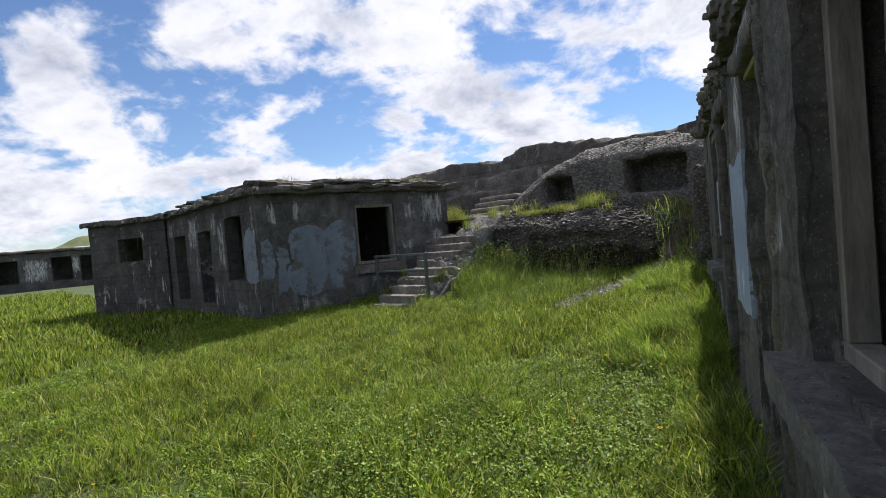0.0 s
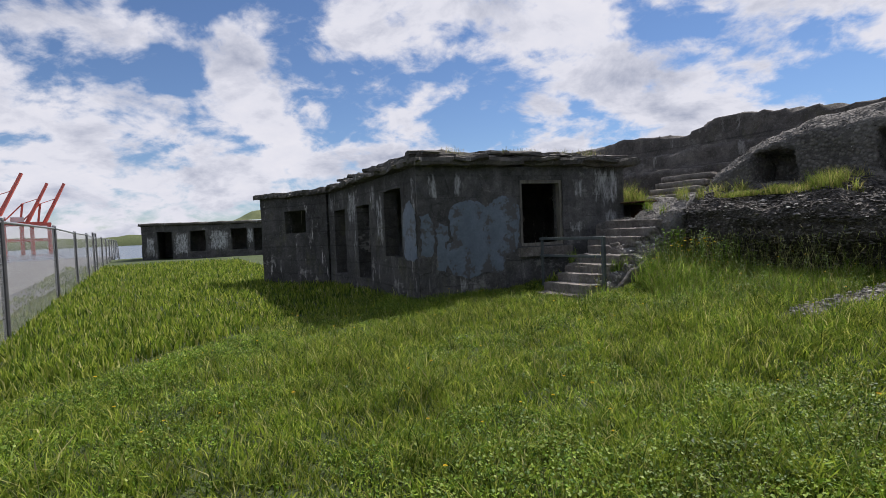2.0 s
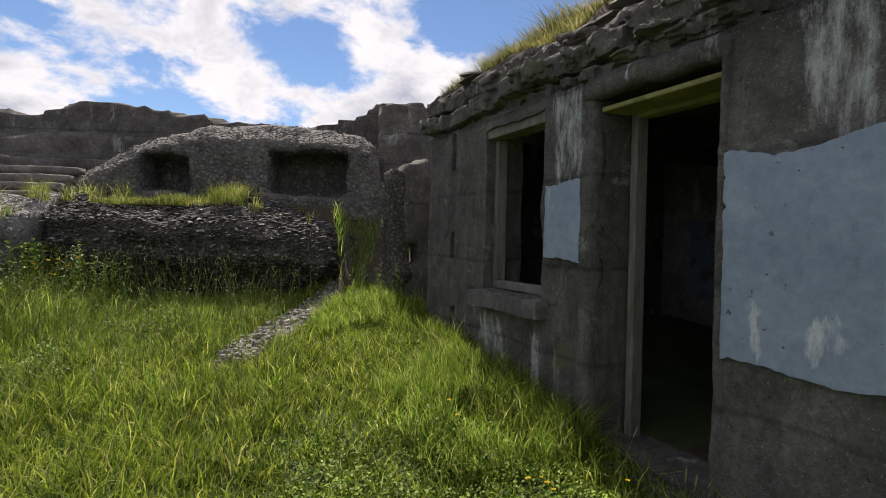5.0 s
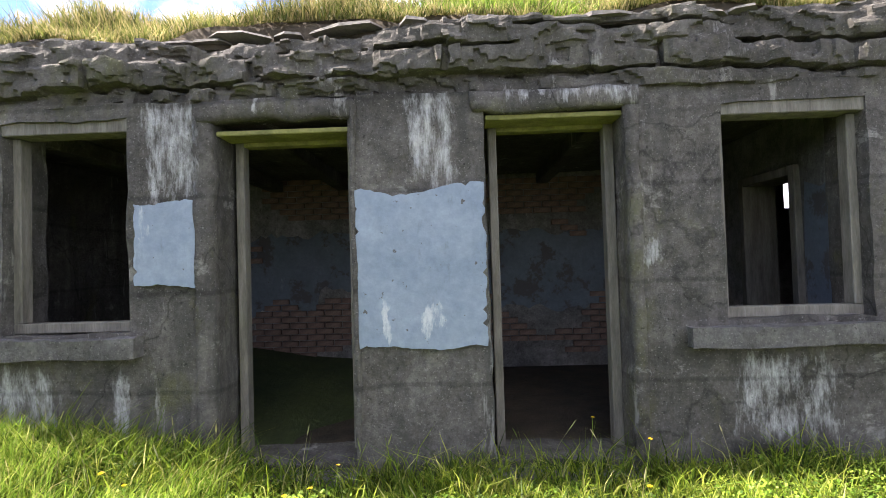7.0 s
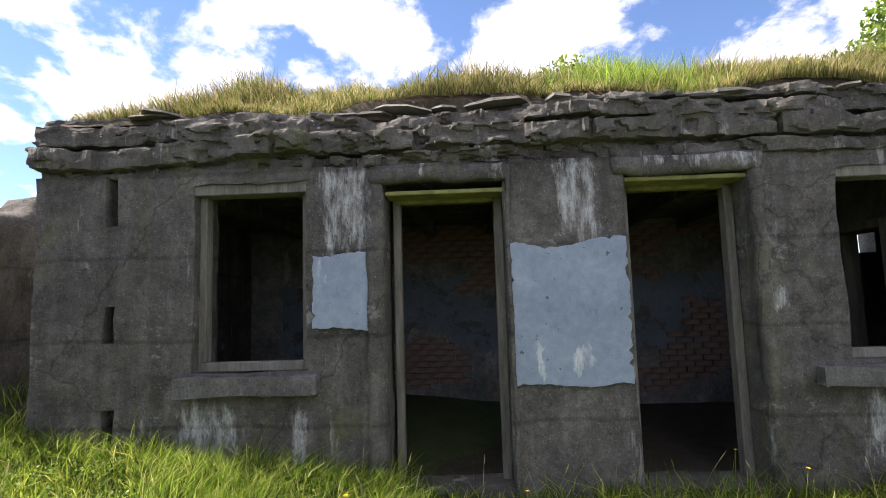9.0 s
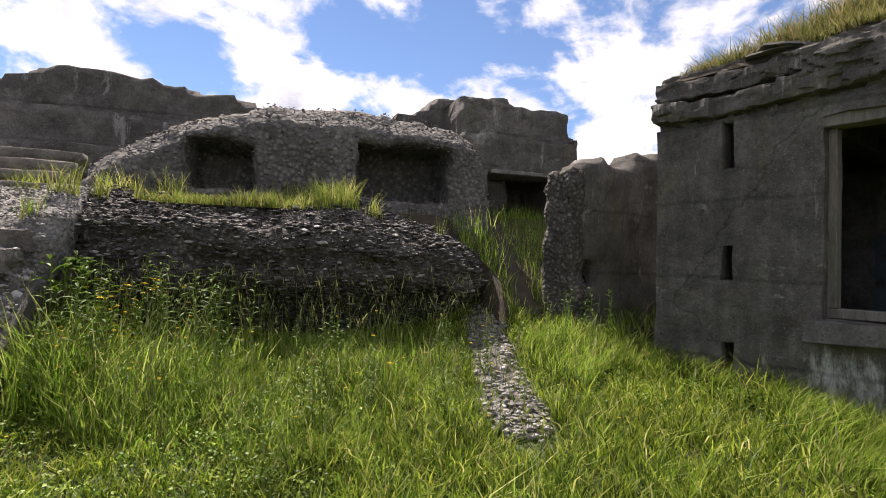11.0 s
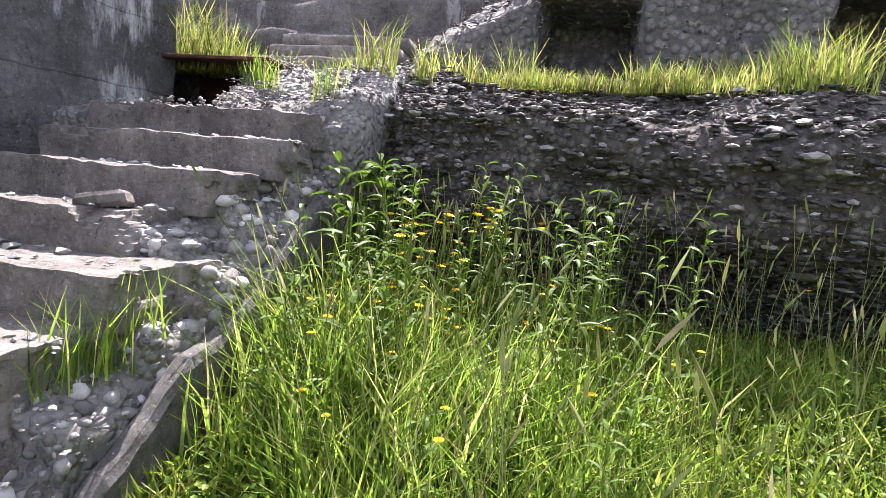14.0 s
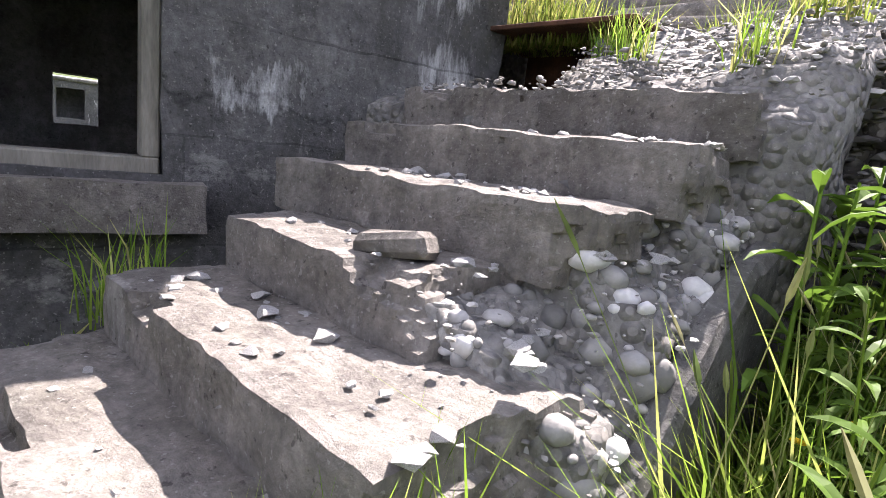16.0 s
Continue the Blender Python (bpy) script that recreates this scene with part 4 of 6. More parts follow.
def stairs():
    ob = root("concrete_stairs", STAIR, "crumbling concrete steps with rubble and a broken outer edge", "stairs")
    wear = [0.0, 0.05, 0.2, 0.42, 0.06, 0.14, 0.2, 0.12, 0.2]
    for k in range(N_STEPS):
        a0, z1 = STEP_A[k], STEP_Z[k]
        a1 = a0 + 0.27 + (0.9 if k == 0 else 0.12)
        z0 = z1 - 0.17

        def solid(X, Y, Z, k=k, a0=a0, z1=z1):
            p = np.stack([X.ravel(), Y.ravel() + 5 * k, Z.ravel()], 1)
            bite = (0.55 * vnoise(p, 4.5, 301) + 0.45 * vnoise(p, 11.0, 303)).reshape(X.shape)
            reach = 1.10 - wear[k] * (0.85 + 0.5 * bite) - 0.25 * wear[k] * np.clip((a0 + 0.2 - Y) / 0.2, 0, 1)
            broken = X > reach - 0.05 * bite
            nick = (Y < a0 + 0.05) & (Z > z1 - 0.045) & (bite > 0.32)
            left = (X < 0.03 + 0.05 * np.sin(k * 2.3) + 0.05 * bite) & (k > 2)
            return ~broken & ~left & ~nick
        V, F = voxel(cells(-0.16 if k < 3 else 0.0, 1.13, 0.023), cells(a0, a0 + 0.42, 0.023) + ([a0 + 0.6, a1] if k == 0 else []), cells(z0, z1, 0.021), solid, 1, 0.006, 6.0, 80 + k, 0.007)
        place("step", mesh_np("step", V, F, M_STEP, False), None, ob)

    # body of pebbly concrete: the broken ends of the steps, falling off towards the side face
    def core(X, Y, Z):
        p = np.stack([X.ravel(), Y.ravel(), Z.ravel()], 1)
        lump = (0.6 * vnoise(p, 5.0, 311) + 0.4 * vnoise(p, 12.0, 313)).reshape(X.shape)
        k = np.clip(np.ceil((0.48 - Y) / 0.27 + 0.2 + 0.12 * lump), 0, N_STEPS)
        tread = 1.485 - 0.15 * k
        top = tread - 0.05 - 0.15 * np.clip((X - 0.8) / 0.32, 0, 1) ** 1.4 + 0.05 * lump - 0.1 * (X < 0.5)
        return (Z < np.minimum(top, 1.36)) & (X > 0.1 + 0.36 * (Z > tread - 0.15))
    V, F = voxel(cells(0.1, 1.12, 0.034), cells(-1.9, 0.98, 0.034), cells(-0.1, 1.47, 0.034), core, 1, 0.02, 9.0, 95, 0.016)
    place("core", mesh_np("core", V, F, M_CORE, True), None, ob, "crumbled core of pebbles and cement")

    # side face: one upright slab with a broken sloping top edge
    bm = bmesh.new()
    rng = random.Random(77)
    rows = []
    for k in range(52):
        y = -1.55 + k * 0.049
        top = min(1.075 + (y - 0.35) * 0.575, 1.27) + 0.02 * math.sin(y * 9) + 0.012 * math.sin(y * 23) + rng.uniform(-0.012, 0.012)
        rows.append([bm.verts.new((x + rng.uniform(-0.003, 0.003), y, z)) for x, z in ((1.12, -0.2), (1.12, top - 0.015), (1.135, top), (1.175, top - 0.004), (1.19, top - 0.03), (1.192, top * 0.5), (1.195, -0.2))])
    for p, q in zip(rows, rows[1:]):
        for i in range(6):
            bm.faces.new((p[i], p[i + 1], q[i + 1], q[i]))
    bm.faces.new(rows[0][::-1]), bm.faces.new(rows[-1])
    bmesh.ops.recalc_face_normals(bm, faces=bm.faces[:])
    part("stringer", bm, M_SIDE, ob, "smooth cast side face, cracked and broken along the top")
    return ob


stairs()


def railing():
    ob = root("pipe_railing", STAIR, "grey-green painted iron railing across the foot of the steps", "railing")
    a, z = -1.14, 1.235
    bm = bmesh.new()
    box_bm(bm, 1.105, 1.165, a - 0.03, a + 0.03, 0.1, z, 0.006)
    part("post", bm, M_PIPE, ob)
    bm = bmesh.new()
    box_bm(bm, -0.32, -0.27, a - 0.02, a + 0.02, 0.1, z, 0.006)
    part("post", bm, M_PIPE, ob)
    bm = bmesh.new()
    box_bm(bm, -0.36, 1.104, a - 0.025, a + 0.025, z - 0.055, z - 0.004, 0.006)
    part("top_rail", bm, M_PIPE, ob)
    bm = bmesh.new()
    box_bm(bm, -0.36, 1.104, a - 0.018, a + 0.018, 0.87, 0.915, 0.005)
    part("lower_rail", bm, M_PIPE, ob)


railing()


def terrace_solid(X, Y, Z):
    end = sstep(3.6, 5.2, X)
    q = np.stack([X.ravel() * 0.9, X.ravel() * 0, Z.ravel() * 5.5], 1)
    beds = (0.075 * vnoise(q, 1.0, 181) + 0.05 * vnoise(q, 2.3, 183)).reshape(X.shape)
    hollow = 0.16 * np.exp(-((X - 2.9) / 0.6) ** 2 - ((Z - 0.95) / 0.14) ** 2) + 0.12 * np.exp(-((X - 4.0) / 0.4) ** 2 - ((Z - 1.0) / 0.1) ** 2)
    face = 1.16 - 0.20 * np.sin(np.clip((Z - 0.75) / 1.1, 0, 1) * math.pi) - 0.16 * sstep(1.9, 3.4, X) + 0.06 * (X < 1.4) + 0.95 * np.clip((1.08 - Z), 0, 0.55) + 0.5 * sstep(4.5, 5.2, X) ** 2 + beds + hollow
    top = 1.86 + 0.10 * np.clip((Y - 1.2) / 1.0, 0, 1) - 0.45 * end + 0.05 * np.sin(X * 1.9)
    lip = np.clip(1.0 - (Y - face) / 0.55, 0, 1) ** 1.6 * 0.27
    return (Y > face) & (Z < top - lip) & (X < 5.15)


def terrace():
    ob = root("terrace_wall", STAIR, "bulging undercut terrace wall of eroded pebbly concrete, coloured dark for shade", "retaining wall")
    V, F = voxel(cells(1.16, 5.2, 0.055), cells(0.6, 2.0, 0.055) + [2.3, 2.6], cells(0.1, 2.05, 0.05), terrace_solid, 2, 0.05, 2.6, 101, 0.03)
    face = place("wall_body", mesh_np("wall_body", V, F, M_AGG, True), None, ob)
    # sloping landing above the top step
    def landing(X, Y, Z):
        top = 1.47 + np.clip((Y - 0.55) / 0.75, 0, 1.2) * 0.36
        hole = (X < 0.42) & (X > -0.5) & (Y > 1.16) & (Y < 1.75) & (Z < 1.86)
        low = (X < 0.36 - 0.25 * (Y - 0.8)) & (Y < 1.2)
        return (Z < top + 0.03 * np.sin(X * 7) * (Y > 0.7)) & ~hole & ~(low & (Z > 1.47))
    V, F = voxel(cells(-0.95, 1.22, 0.075), cells(0.5, 2.6, 0.075), cells(0.9, 1.98, 0.06), landing, 2, 0.03, 4.0, 107, 0.025)
    place("landing", mesh_np("landing", V, F, M_CORE, True), None, ob, "sloping landing of loose pebbly concrete")
    # pebbles standing out of the face: scatter on the faces of the body
    rng = np.random.default_rng(4)
    body = face.data
    cen = np.array([p.center[:] for p in body.polygons])
    nor = np.array([p.normal[:] for p in body.polygons])
    ok = np.where((nor[:, 1] < 0.35) & (cen[:, 1] < 2.0) & (cen[:, 2] > 0.35))[0]
    ico = bmesh.new()
    bmesh.ops.create_icosphere(ico, subdivisions=1, radius=1)
    base = np.array([v.co[:] for v in ico.verts])
    tri = np.array([[v.index for v in f.verts] for f in ico.faces])
    ico.free()
    shapes = []
    for k in range(5):
        pm = mesh_np("pebble", base * (1 + 0.22 * rng.standard_normal((len(base), 1))) * (0.022, 0.017, 0.009), tri, M_PALEPEB, False)
        shapes.append(pm)
    near = ok[(cen[ok, 0] < 2.6) & (cen[ok, 2] > 0.9)]
    for j in rng.choice(near, 260):
        c = cen[j] + rng.uniform(-0.04, 0.04, 3)
        s = rng.uniform(0.5, 1.5)
        place("pebble", shapes[rng.integers(5)], pose(*c, *rng.uniform(-30, 30, 2), rng.uniform(0, 360)) @ Matrix.Diagonal((s, s, s, 1)), ob)
    pick = rng.choice(ok, 19000)
    C = cen[pick] + rng.uniform(-0.045, 0.045, (len(pick), 3)) - nor[pick] * 0.004
    S = (0.006 + 0.026 * rng.random((len(pick), 1)) ** 2.2 + 0.02 * (rng.random((len(pick), 1)) < 0.04)) * np.array([[1.3, 1.05, 0.42]]) * rng.uniform(0.65, 1.35, (len(pick), 3))
    ang = rng.uniform(0, 6.28, len(pick))
    V = base[None] * S[:, None] * (1 + 0.15 * rng.standard_normal((len(pick), len(base), 1)))
    ca, sa = np.cos(ang)[:, None], np.sin(ang)[:, None]
    V = np.stack([V[..., 0] * ca - V[..., 1] * sa, V[..., 0] * sa + V[..., 1] * ca, V[..., 2]], -1) + C[:, None]
    F = tri[None] + (np.arange(len(pick)) * len(base))[:, None, None]
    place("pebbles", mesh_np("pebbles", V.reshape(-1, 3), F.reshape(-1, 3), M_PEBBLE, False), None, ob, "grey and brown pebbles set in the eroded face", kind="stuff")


terrace()


def drain_box():
    ob = root("drain_cover", STAIR, "rusted iron plate over a dark drain recess beside the landing", "drain")
    bm = bmesh.new()
    box_bm(bm, -0.5, 0.45, 1.1, 1.72, 1.845, 1.868, 0.004)
    part("plate", bm, M_RUST, ob)
    bm = bmesh.new()
    box_bm(bm, -0.46, 0.40, 1.70, 1.73, 1.4, 1.844)
    part("back_plate", bm, M_RUST, ob)


drain_box()


def upper_steps():
    ob = root("upper_steps", STAIR, "three worn concrete steps leading up behind the terrace", "stairs")
    for k in range(4):
        place("step", worn_box("step", -0.35, 0.82, 1.95 + 0.22 * k, 2.9, 1.85 + 0.145 * k, 2.0 + 0.145 * k, M_STEP, 0.09, 0.012, 120 + k), None, ob)


upper_steps()


# ---------- bunker, block house and ridge behind ----------
def bunker():
    ob = root("bunker", STAIR, "low domed bunker of eroded concrete with two dark embrasures", "bunker")

    def solid(X, Y, Z):
        top = np.interp(X, [0.8, 1.2, 2.0, 2.9, 3.7, 4.5, 5.15, 5.45, 5.6], [2.2, 2.5, 2.92, 3.16, 3.2, 3.16, 3.10, 2.9, 2.2])
        rnd = np.clip(1 - (Y - 2.15) / 0.55, 0, 1) ** 2 * 0.3
        e1 = (X > 1.9) & (X < 2.6) & (Z > 2.05) & (Z < 2.62) & (Y < 2.9)
        e2 = (X > 3.84) & (X < 5.02) & (Z > 2.02) & (Z < 2.80) & (Y < 3.0)
        return (Z < top - rnd) & ~e1 & ~e2
    V, F = voxel(cells(0.9, 5.6, 0.085), cells(2.15, 3.4, 0.1), cells(1.5, 3.25, 0.08), solid, 2, 0.05, 2.2, 131, 0.035)
    place("body", mesh_np("body", V, F, M_AGG_FAR, True), None, ob)


bunker()


def block_house():
    ob = root("block_house", STAIR, "square eroded concrete block house with a dark doorway", "building")

    def solid(X, Y, Z):
        top = np.where(X > 5.55, 3.84, 3.3)
        right = (X > 7.28) & (Z > 3.36)
        door = (X > 5.95) & (X < 7.15) & (Z < 2.66) & (Y < 4.2)
        return (Z < top - 0.06 * (X - 5.6)) & ~right & ~door & ((Y > 3.1) | (Z < 3.28 + 0.06 * np.sin(X * 4.3) + 0.04 * np.sin(X * 11)))
    V, F = voxel(cells(5.5, 7.42, 0.1), [2.95, 3.02, 3.1] + cells(3.25, 5.0, 0.15), cells(1.2, 3.9, 0.07), solid, 1, 0.04, 2.6, 141, 0.03)
    place("body", mesh_np("body", V, F, M_RIDGE, False), None, ob)
    bm = bmesh.new()
    box_bm(bm, 5.9, 7.2, 2.9, 3.0, 2.64, 2.70, 0.01)
    part("lintel", bm, M_STEP, ob, "pale concrete lintel")


block_house()


def ridge():
    ob = root("parapet_wall", STAIR, "long ruined dark concrete parapet with a broken top edge", "wall")

    def solid(X, Y, Z):
        top = np.interp(X, [-9, -3.4, -0.55, -0.3, 1.4, 2.5, 3.2, 4.2, 5.0, 5.6, 6.5], [3.3, 3.64, 3.62, 3.72, 3.80, 3.62, 3.50, 3.48, 3.74, 4.0, 4.0])
        back = np.clip((4.2 - Y) / 0.3, 0, 1) * 0.1 - np.clip((3.6 - Z), 0, 1) * 0.25
        return (Z < top + 0.04 * np.sin(X * 2.3) - back * 0.5) & (Y > 4.0 - 0.35 * (Z < 3.1) - 0.3 * (Z < 2.6))
    V, F = voxel(cells(-9, 6.4, 0.14), cells(3.3, 5.2, 0.16), cells(1.2, 4.2, 0.11), solid, 1, 0.07, 1.3, 151, 0.05)
    place("body", mesh_np("body", V, F, M_RIDGE, True), None, ob)


ridge()


def bank_z(n, a):
    """Earth behind the terrace, and the gully that climbs to the block house."""
    p = np.stack([n, a, n * 0], 1)
    z = 1.86 + 0.16 * sstep(1.6, 3.0, a) + 0.05 * vnoise(p, 1.6, 161)
    gully = 0.62 + np.clip(a - 0.4, 0, 3) * 0.56 + 0.04 * vnoise(p, 2.2, 163)
    f = sstep(4.85, 5.1, n)
    return z * (1 - f) + np.minimum(gully, z) * f


def bank():
    xs, ys = np.arange(-7.0, 10.0, 0.15), np.arange(0.2, 6.0, 0.15)
    X, Y = np.meshgrid(xs, ys, indexing="ij")
    n, a = X.ravel(), Y.ravel()
    Z = bank_z(n, a)
    Z = np.where((n < 4.95) & (a < 1.75), -0.6, Z)
    Z = np.where((n > 4.9) & (a < 0.55), 0.2, Z)
    V = np.stack([n, a, Z], 1)
    ny = len(ys)
    i = (np.arange(len(xs) - 1)[:, None] * ny + np.arange(ny - 1)[None]).ravel()
    F = np.stack([i, i + ny, i + ny + 1, i + 1], 1)
    place("earth_bank", mesh_np("earth_bank", V, F, M_SOIL, True), STAIR, None, "bank of dark earth behind the terrace", "ground", kind="structure")


bank()


# ---------- loose stones ----------
def stone_meshes(tag, mat, n=6, seed=2):
    rng = np.random.default_rng(seed)
    out = []
    for k in range(n):
        bm = bmesh.new()
        for _ in range(13):
            v = rng.standard_normal(3)
            v = v / np.linalg.norm(v) * rng.uniform(0.75, 1.1)
            bm.verts.new((v[0], v[1], max(v[2] * 0.6, -0.28)))
        hull = bmesh.ops.convex_hull(bm, input=bm.verts[:])
        bmesh.ops.delete(bm, geom=[g for g in hull["geom_interior"] if isinstance(g, bmesh.types.BMVert)], context="VERTS")
        out.append(bm_mesh(tag, bm, mat, False))
    return out


def rubble():
    rng = random.Random(21)
    shapes = stone_meshes("stone", M_STONE)
    first = {}
    for i in range(230):
        k = rng.choice([0, 1, 1, 2, 2, 2, 3, 3, 4, 4, 5, 6, 7])
        a0, z = STEP_A[k], STEP_Z[k]
        x = 0.12 + 0.95 * (rng.random() ** (0.7 if k < 4 else 1.0))
        y = a0 + rng.uniform(0.05, 0.25)
        s = rng.choice([0.005, 0.007, 0.009, 0.012, 0.016, 0.024]) * rng.uniform(0.7, 1.2)
        if x > 0.85 and k in (2, 3):
            z -= 0.1
        m = STAIR @ pose(x, y, z + s * 0.24, rng.uniform(-12, 12), rng.uniform(-12, 12), rng.uniform(0, 360)) @ Matrix.Diagonal((s * rng.uniform(0.9, 1.6), s, s, 1))
        o = place("stone", shapes[i % 6], m, None, "pale broken piece of concrete lying on a step", "stone", "rubble on the steps")
    # one larger block on the fourth step
    bm = bmesh.new()
    box_bm(bm, -0.09, 0.09, -0.045, 0.045, 0, 0.06, 0.015)
    for v in bm.verts:
        v.co += Vector([noise.noise(v.co * 9 + Vector((d, 0, 0))) for d in (0, 4, 9)]) * 0.02
    place("broken_block", bm_mesh("broken_block", bm, M_STEP), STAIR @ pose(0.62, STEP_A[3] + 0.12, STEP_Z[3] - 0.01, 4, -6, 20), None, "broken brown-grey lump of concrete on a step", "stone")


rubble()


def scatter(name, host, ok_fn, count, lo, hi, matrix_parent, label, seed, mat, round_=False):
    rng = np.random.default_rng(seed)
    me = host.data
    cen = np.array([p.center[:] for p in me.polygons])
    nor = np.array([p.normal[:] for p in me.polygons])
    ok = np.where(ok_fn(cen, nor))[0]
    bm = bmesh.new()
    bmesh.ops.create_icosphere(bm, subdivisions=2 if round_ else 1, radius=1)
    base = np.array([v.co[:] for v in bm.verts])
    tri = np.array([[v.index for v in f.verts] for f in bm.faces])
    bm.free()
    pick = rng.choice(ok, count)
    C = cen[pick] + rng.uniform(-0.05, 0.05, (count, 3)) - nor[pick] * (lo * (0.9 if round_ else 0.5) + 0.006)
    S = (lo + (hi - lo) * rng.random((count, 1)) ** 2.2) * np.array([[1.1, 1.0, 0.85 if round_ else 0.55]]) * rng.uniform(0.75 if round_ else 0.6, 1.3, (count, 3))
    if round_:
        C = cen[pick] + rng.uniform(-0.012, 0.012, (count, 3)) - nor[pick] * S.mean(1)[:, None] * 0.45
    ang = rng.uniform(0, 6.28, count)
    V = base[None] * S[:, None] * (1 + (0.07 if round_ else 0.2) * rng.standard_normal((count, len(base), 1)))
    ca, sa = np.cos(ang)[:, None], np.sin(ang)[:, None]
    V = np.stack([V[..., 0] * ca - V[..., 1] * sa, V[..., 0] * sa + V[..., 1] * ca, V[..., 2]], -1) + C[:, None]
    F = tri[None] + (np.arange(count) * len(base))[:, None, None]
    place(name, mesh_np(name, V.reshape(-1, 3), F.reshape(-1, 3), mat, round_), None, matrix_parent, label, kind="stuff")


def host(thing, partname):
    for c in bpy.data.objects[thing].children:
        if c.name.split(".")[0] == partname:
            return c


scatter("pebbles", host("concrete_stairs", "core"), lambda c, n: (c[:, 0] > 0.45) & (n[:, 2] > -0.5), 6000, 0.003, 0.011, bpy.data.objects["concrete_stairs"], "pale pebbles in the crumbled core", 31, M_PALEPEB)
scatter("cobbles", host("concrete_stairs", "core"), lambda c, n: (c[:, 0] > 0.5) & (n[:, 2] > -0.6) & (n[:, 1] < 0.8), 1900, 0.010, 0.036, bpy.data.objects["concrete_stairs"], "pale lumps and cobbles in the crumbled core", 36, M_COBBLE, True)
scatter("pebbles", host("terrace_wall", "landing"), lambda c, n: (n[:, 2] > 0.4) & (c[:, 1] < 1.7) & (c[:, 1] > 0.6), 4200, 0.004, 0.018, bpy.data.objects["terrace_wall"], "loose pebbles on the landing", 32, M_PALEPEB)
scatter("pebbles", host("bunker", "body"), lambda c, n: (n[:, 1] < 0.5) & (c[:, 1] < 2.9), 6500, 0.006, 0.02, bpy.data.objects["bunker"], "pebbles in the eroded bunker face", 33, M_PEBBLE)


# ---------- gravel path ----------
def path():
    mids = [(1.25, 9.72), (1.55, 9.9), (2.05, 10.24), (2.6, 10.58), (3.2, 10.92), (3.9, 11.3)]
    rows = []
    for i in range(61):
        t = i / 60 * (len(mids) - 1)
        k = min(int(t), len(mids) - 2)
        f = t - k
        rows.append((mids[k][0] * (1 - f) + mids[k + 1][0] * f, mids[k][1] * (1 - f) + mids[k + 1][1] * f))
    V, F = [], []
    for i, (x, y) in enumerate(rows):
        w = 0.19 + 0.04 * math.sin(i * 0.55) + 0.03 * math.sin(i * 1.7) + (0.0 if i > 6 else -0.02 * (6 - i))
        for j in range(5):
            u = (j - 2) / 2 * max(w, 0.04)
            px, py = x - 0.55 * u, y + 0.83 * u
            V.append((px, py, float(ground_z(px, py)) + 0.022 - 0.02 * abs(j - 2) / 2))
    for i in range(len(rows) - 1):
        for j in range(4):
            a = i * 5 + j
            F.append((a, a + 5, a + 6, a + 1))
    ob = place("gravel_path", mesh_np("gravel_path", V, F, M_GRAVEL, True), None, None, "narrow worn path of pale gravel through the grass", "path", kind="structure")
    scatter("gravel", ob, lambda c, n: c[:, 0] > 0, 1500, 0.008, 0.035, ob, "loose pale gravel", 35, M_PALEPEB)
    return rows


PATH_MID = np.array(path())


# ---------- grass ----------
def blades(name, pts, height, width, bend, mat, label, seed, lean=(0.0, 0.0)):
    rng = np.random.default_rng(seed)
    n = len(pts)
    ang = rng.uniform(0, 2 * math.pi, n)
    dx, dy = np.cos(ang), np.sin(ang)
    ba = rng.uniform(0, 2 * math.pi, n)
    b = bend * height * rng.uniform(0.2, 1.3, n)
    bx, by = np.cos(ba) * b + lean[0] * height, np.sin(ba) * b + lean[1] * height
    w = width * rng.uniform(0.6, 1.3, n)
    V = np.zeros((n, 5, 3), np.float32)
    for k, (t, ww) in enumerate(((0, 1.0), (0, -1.0), (0.55, 0.8), (0.55, -0.8), (1.0, 0.0))):
        V[:, k, 0] = pts[:, 0] + bx * t * t + dx * w * ww * 0.5
        V[:, k, 1] = pts[:, 1] + by * t * t + dy * w * ww * 0.5
        V[:, k, 2] = pts[:, 2] + height * t * (1 - 0.25 * np.minimum(b / height, 1) * t)
    tri = np.array([[0, 1, 3], [0, 3, 2], [2, 3, 4]])
    F = (tri[None] + (np.arange(n) * 5)[:, None, None]).reshape(-1)
    me = bpy.data.meshes.new(name)
    me.vertices.add(n * 5)
    me.vertices.foreach_set("co", V.reshape(-1))
    me.loops.add(len(F))
    me.loops.foreach_set("vertex_index", F.astype(np.int32))
    me.polygons.add(n * 3)
    me.polygons.foreach_set("loop_start", np.arange(0, n * 9, 3, dtype=np.int32))
    me.polygons.foreach_set("loop_total", np.full(n * 3, 3, np.int32))
    me.update(calc_edges=True)
    me.materials.append(mat)
    return place(name, me, None, None, label, "grass", kind="stuff")


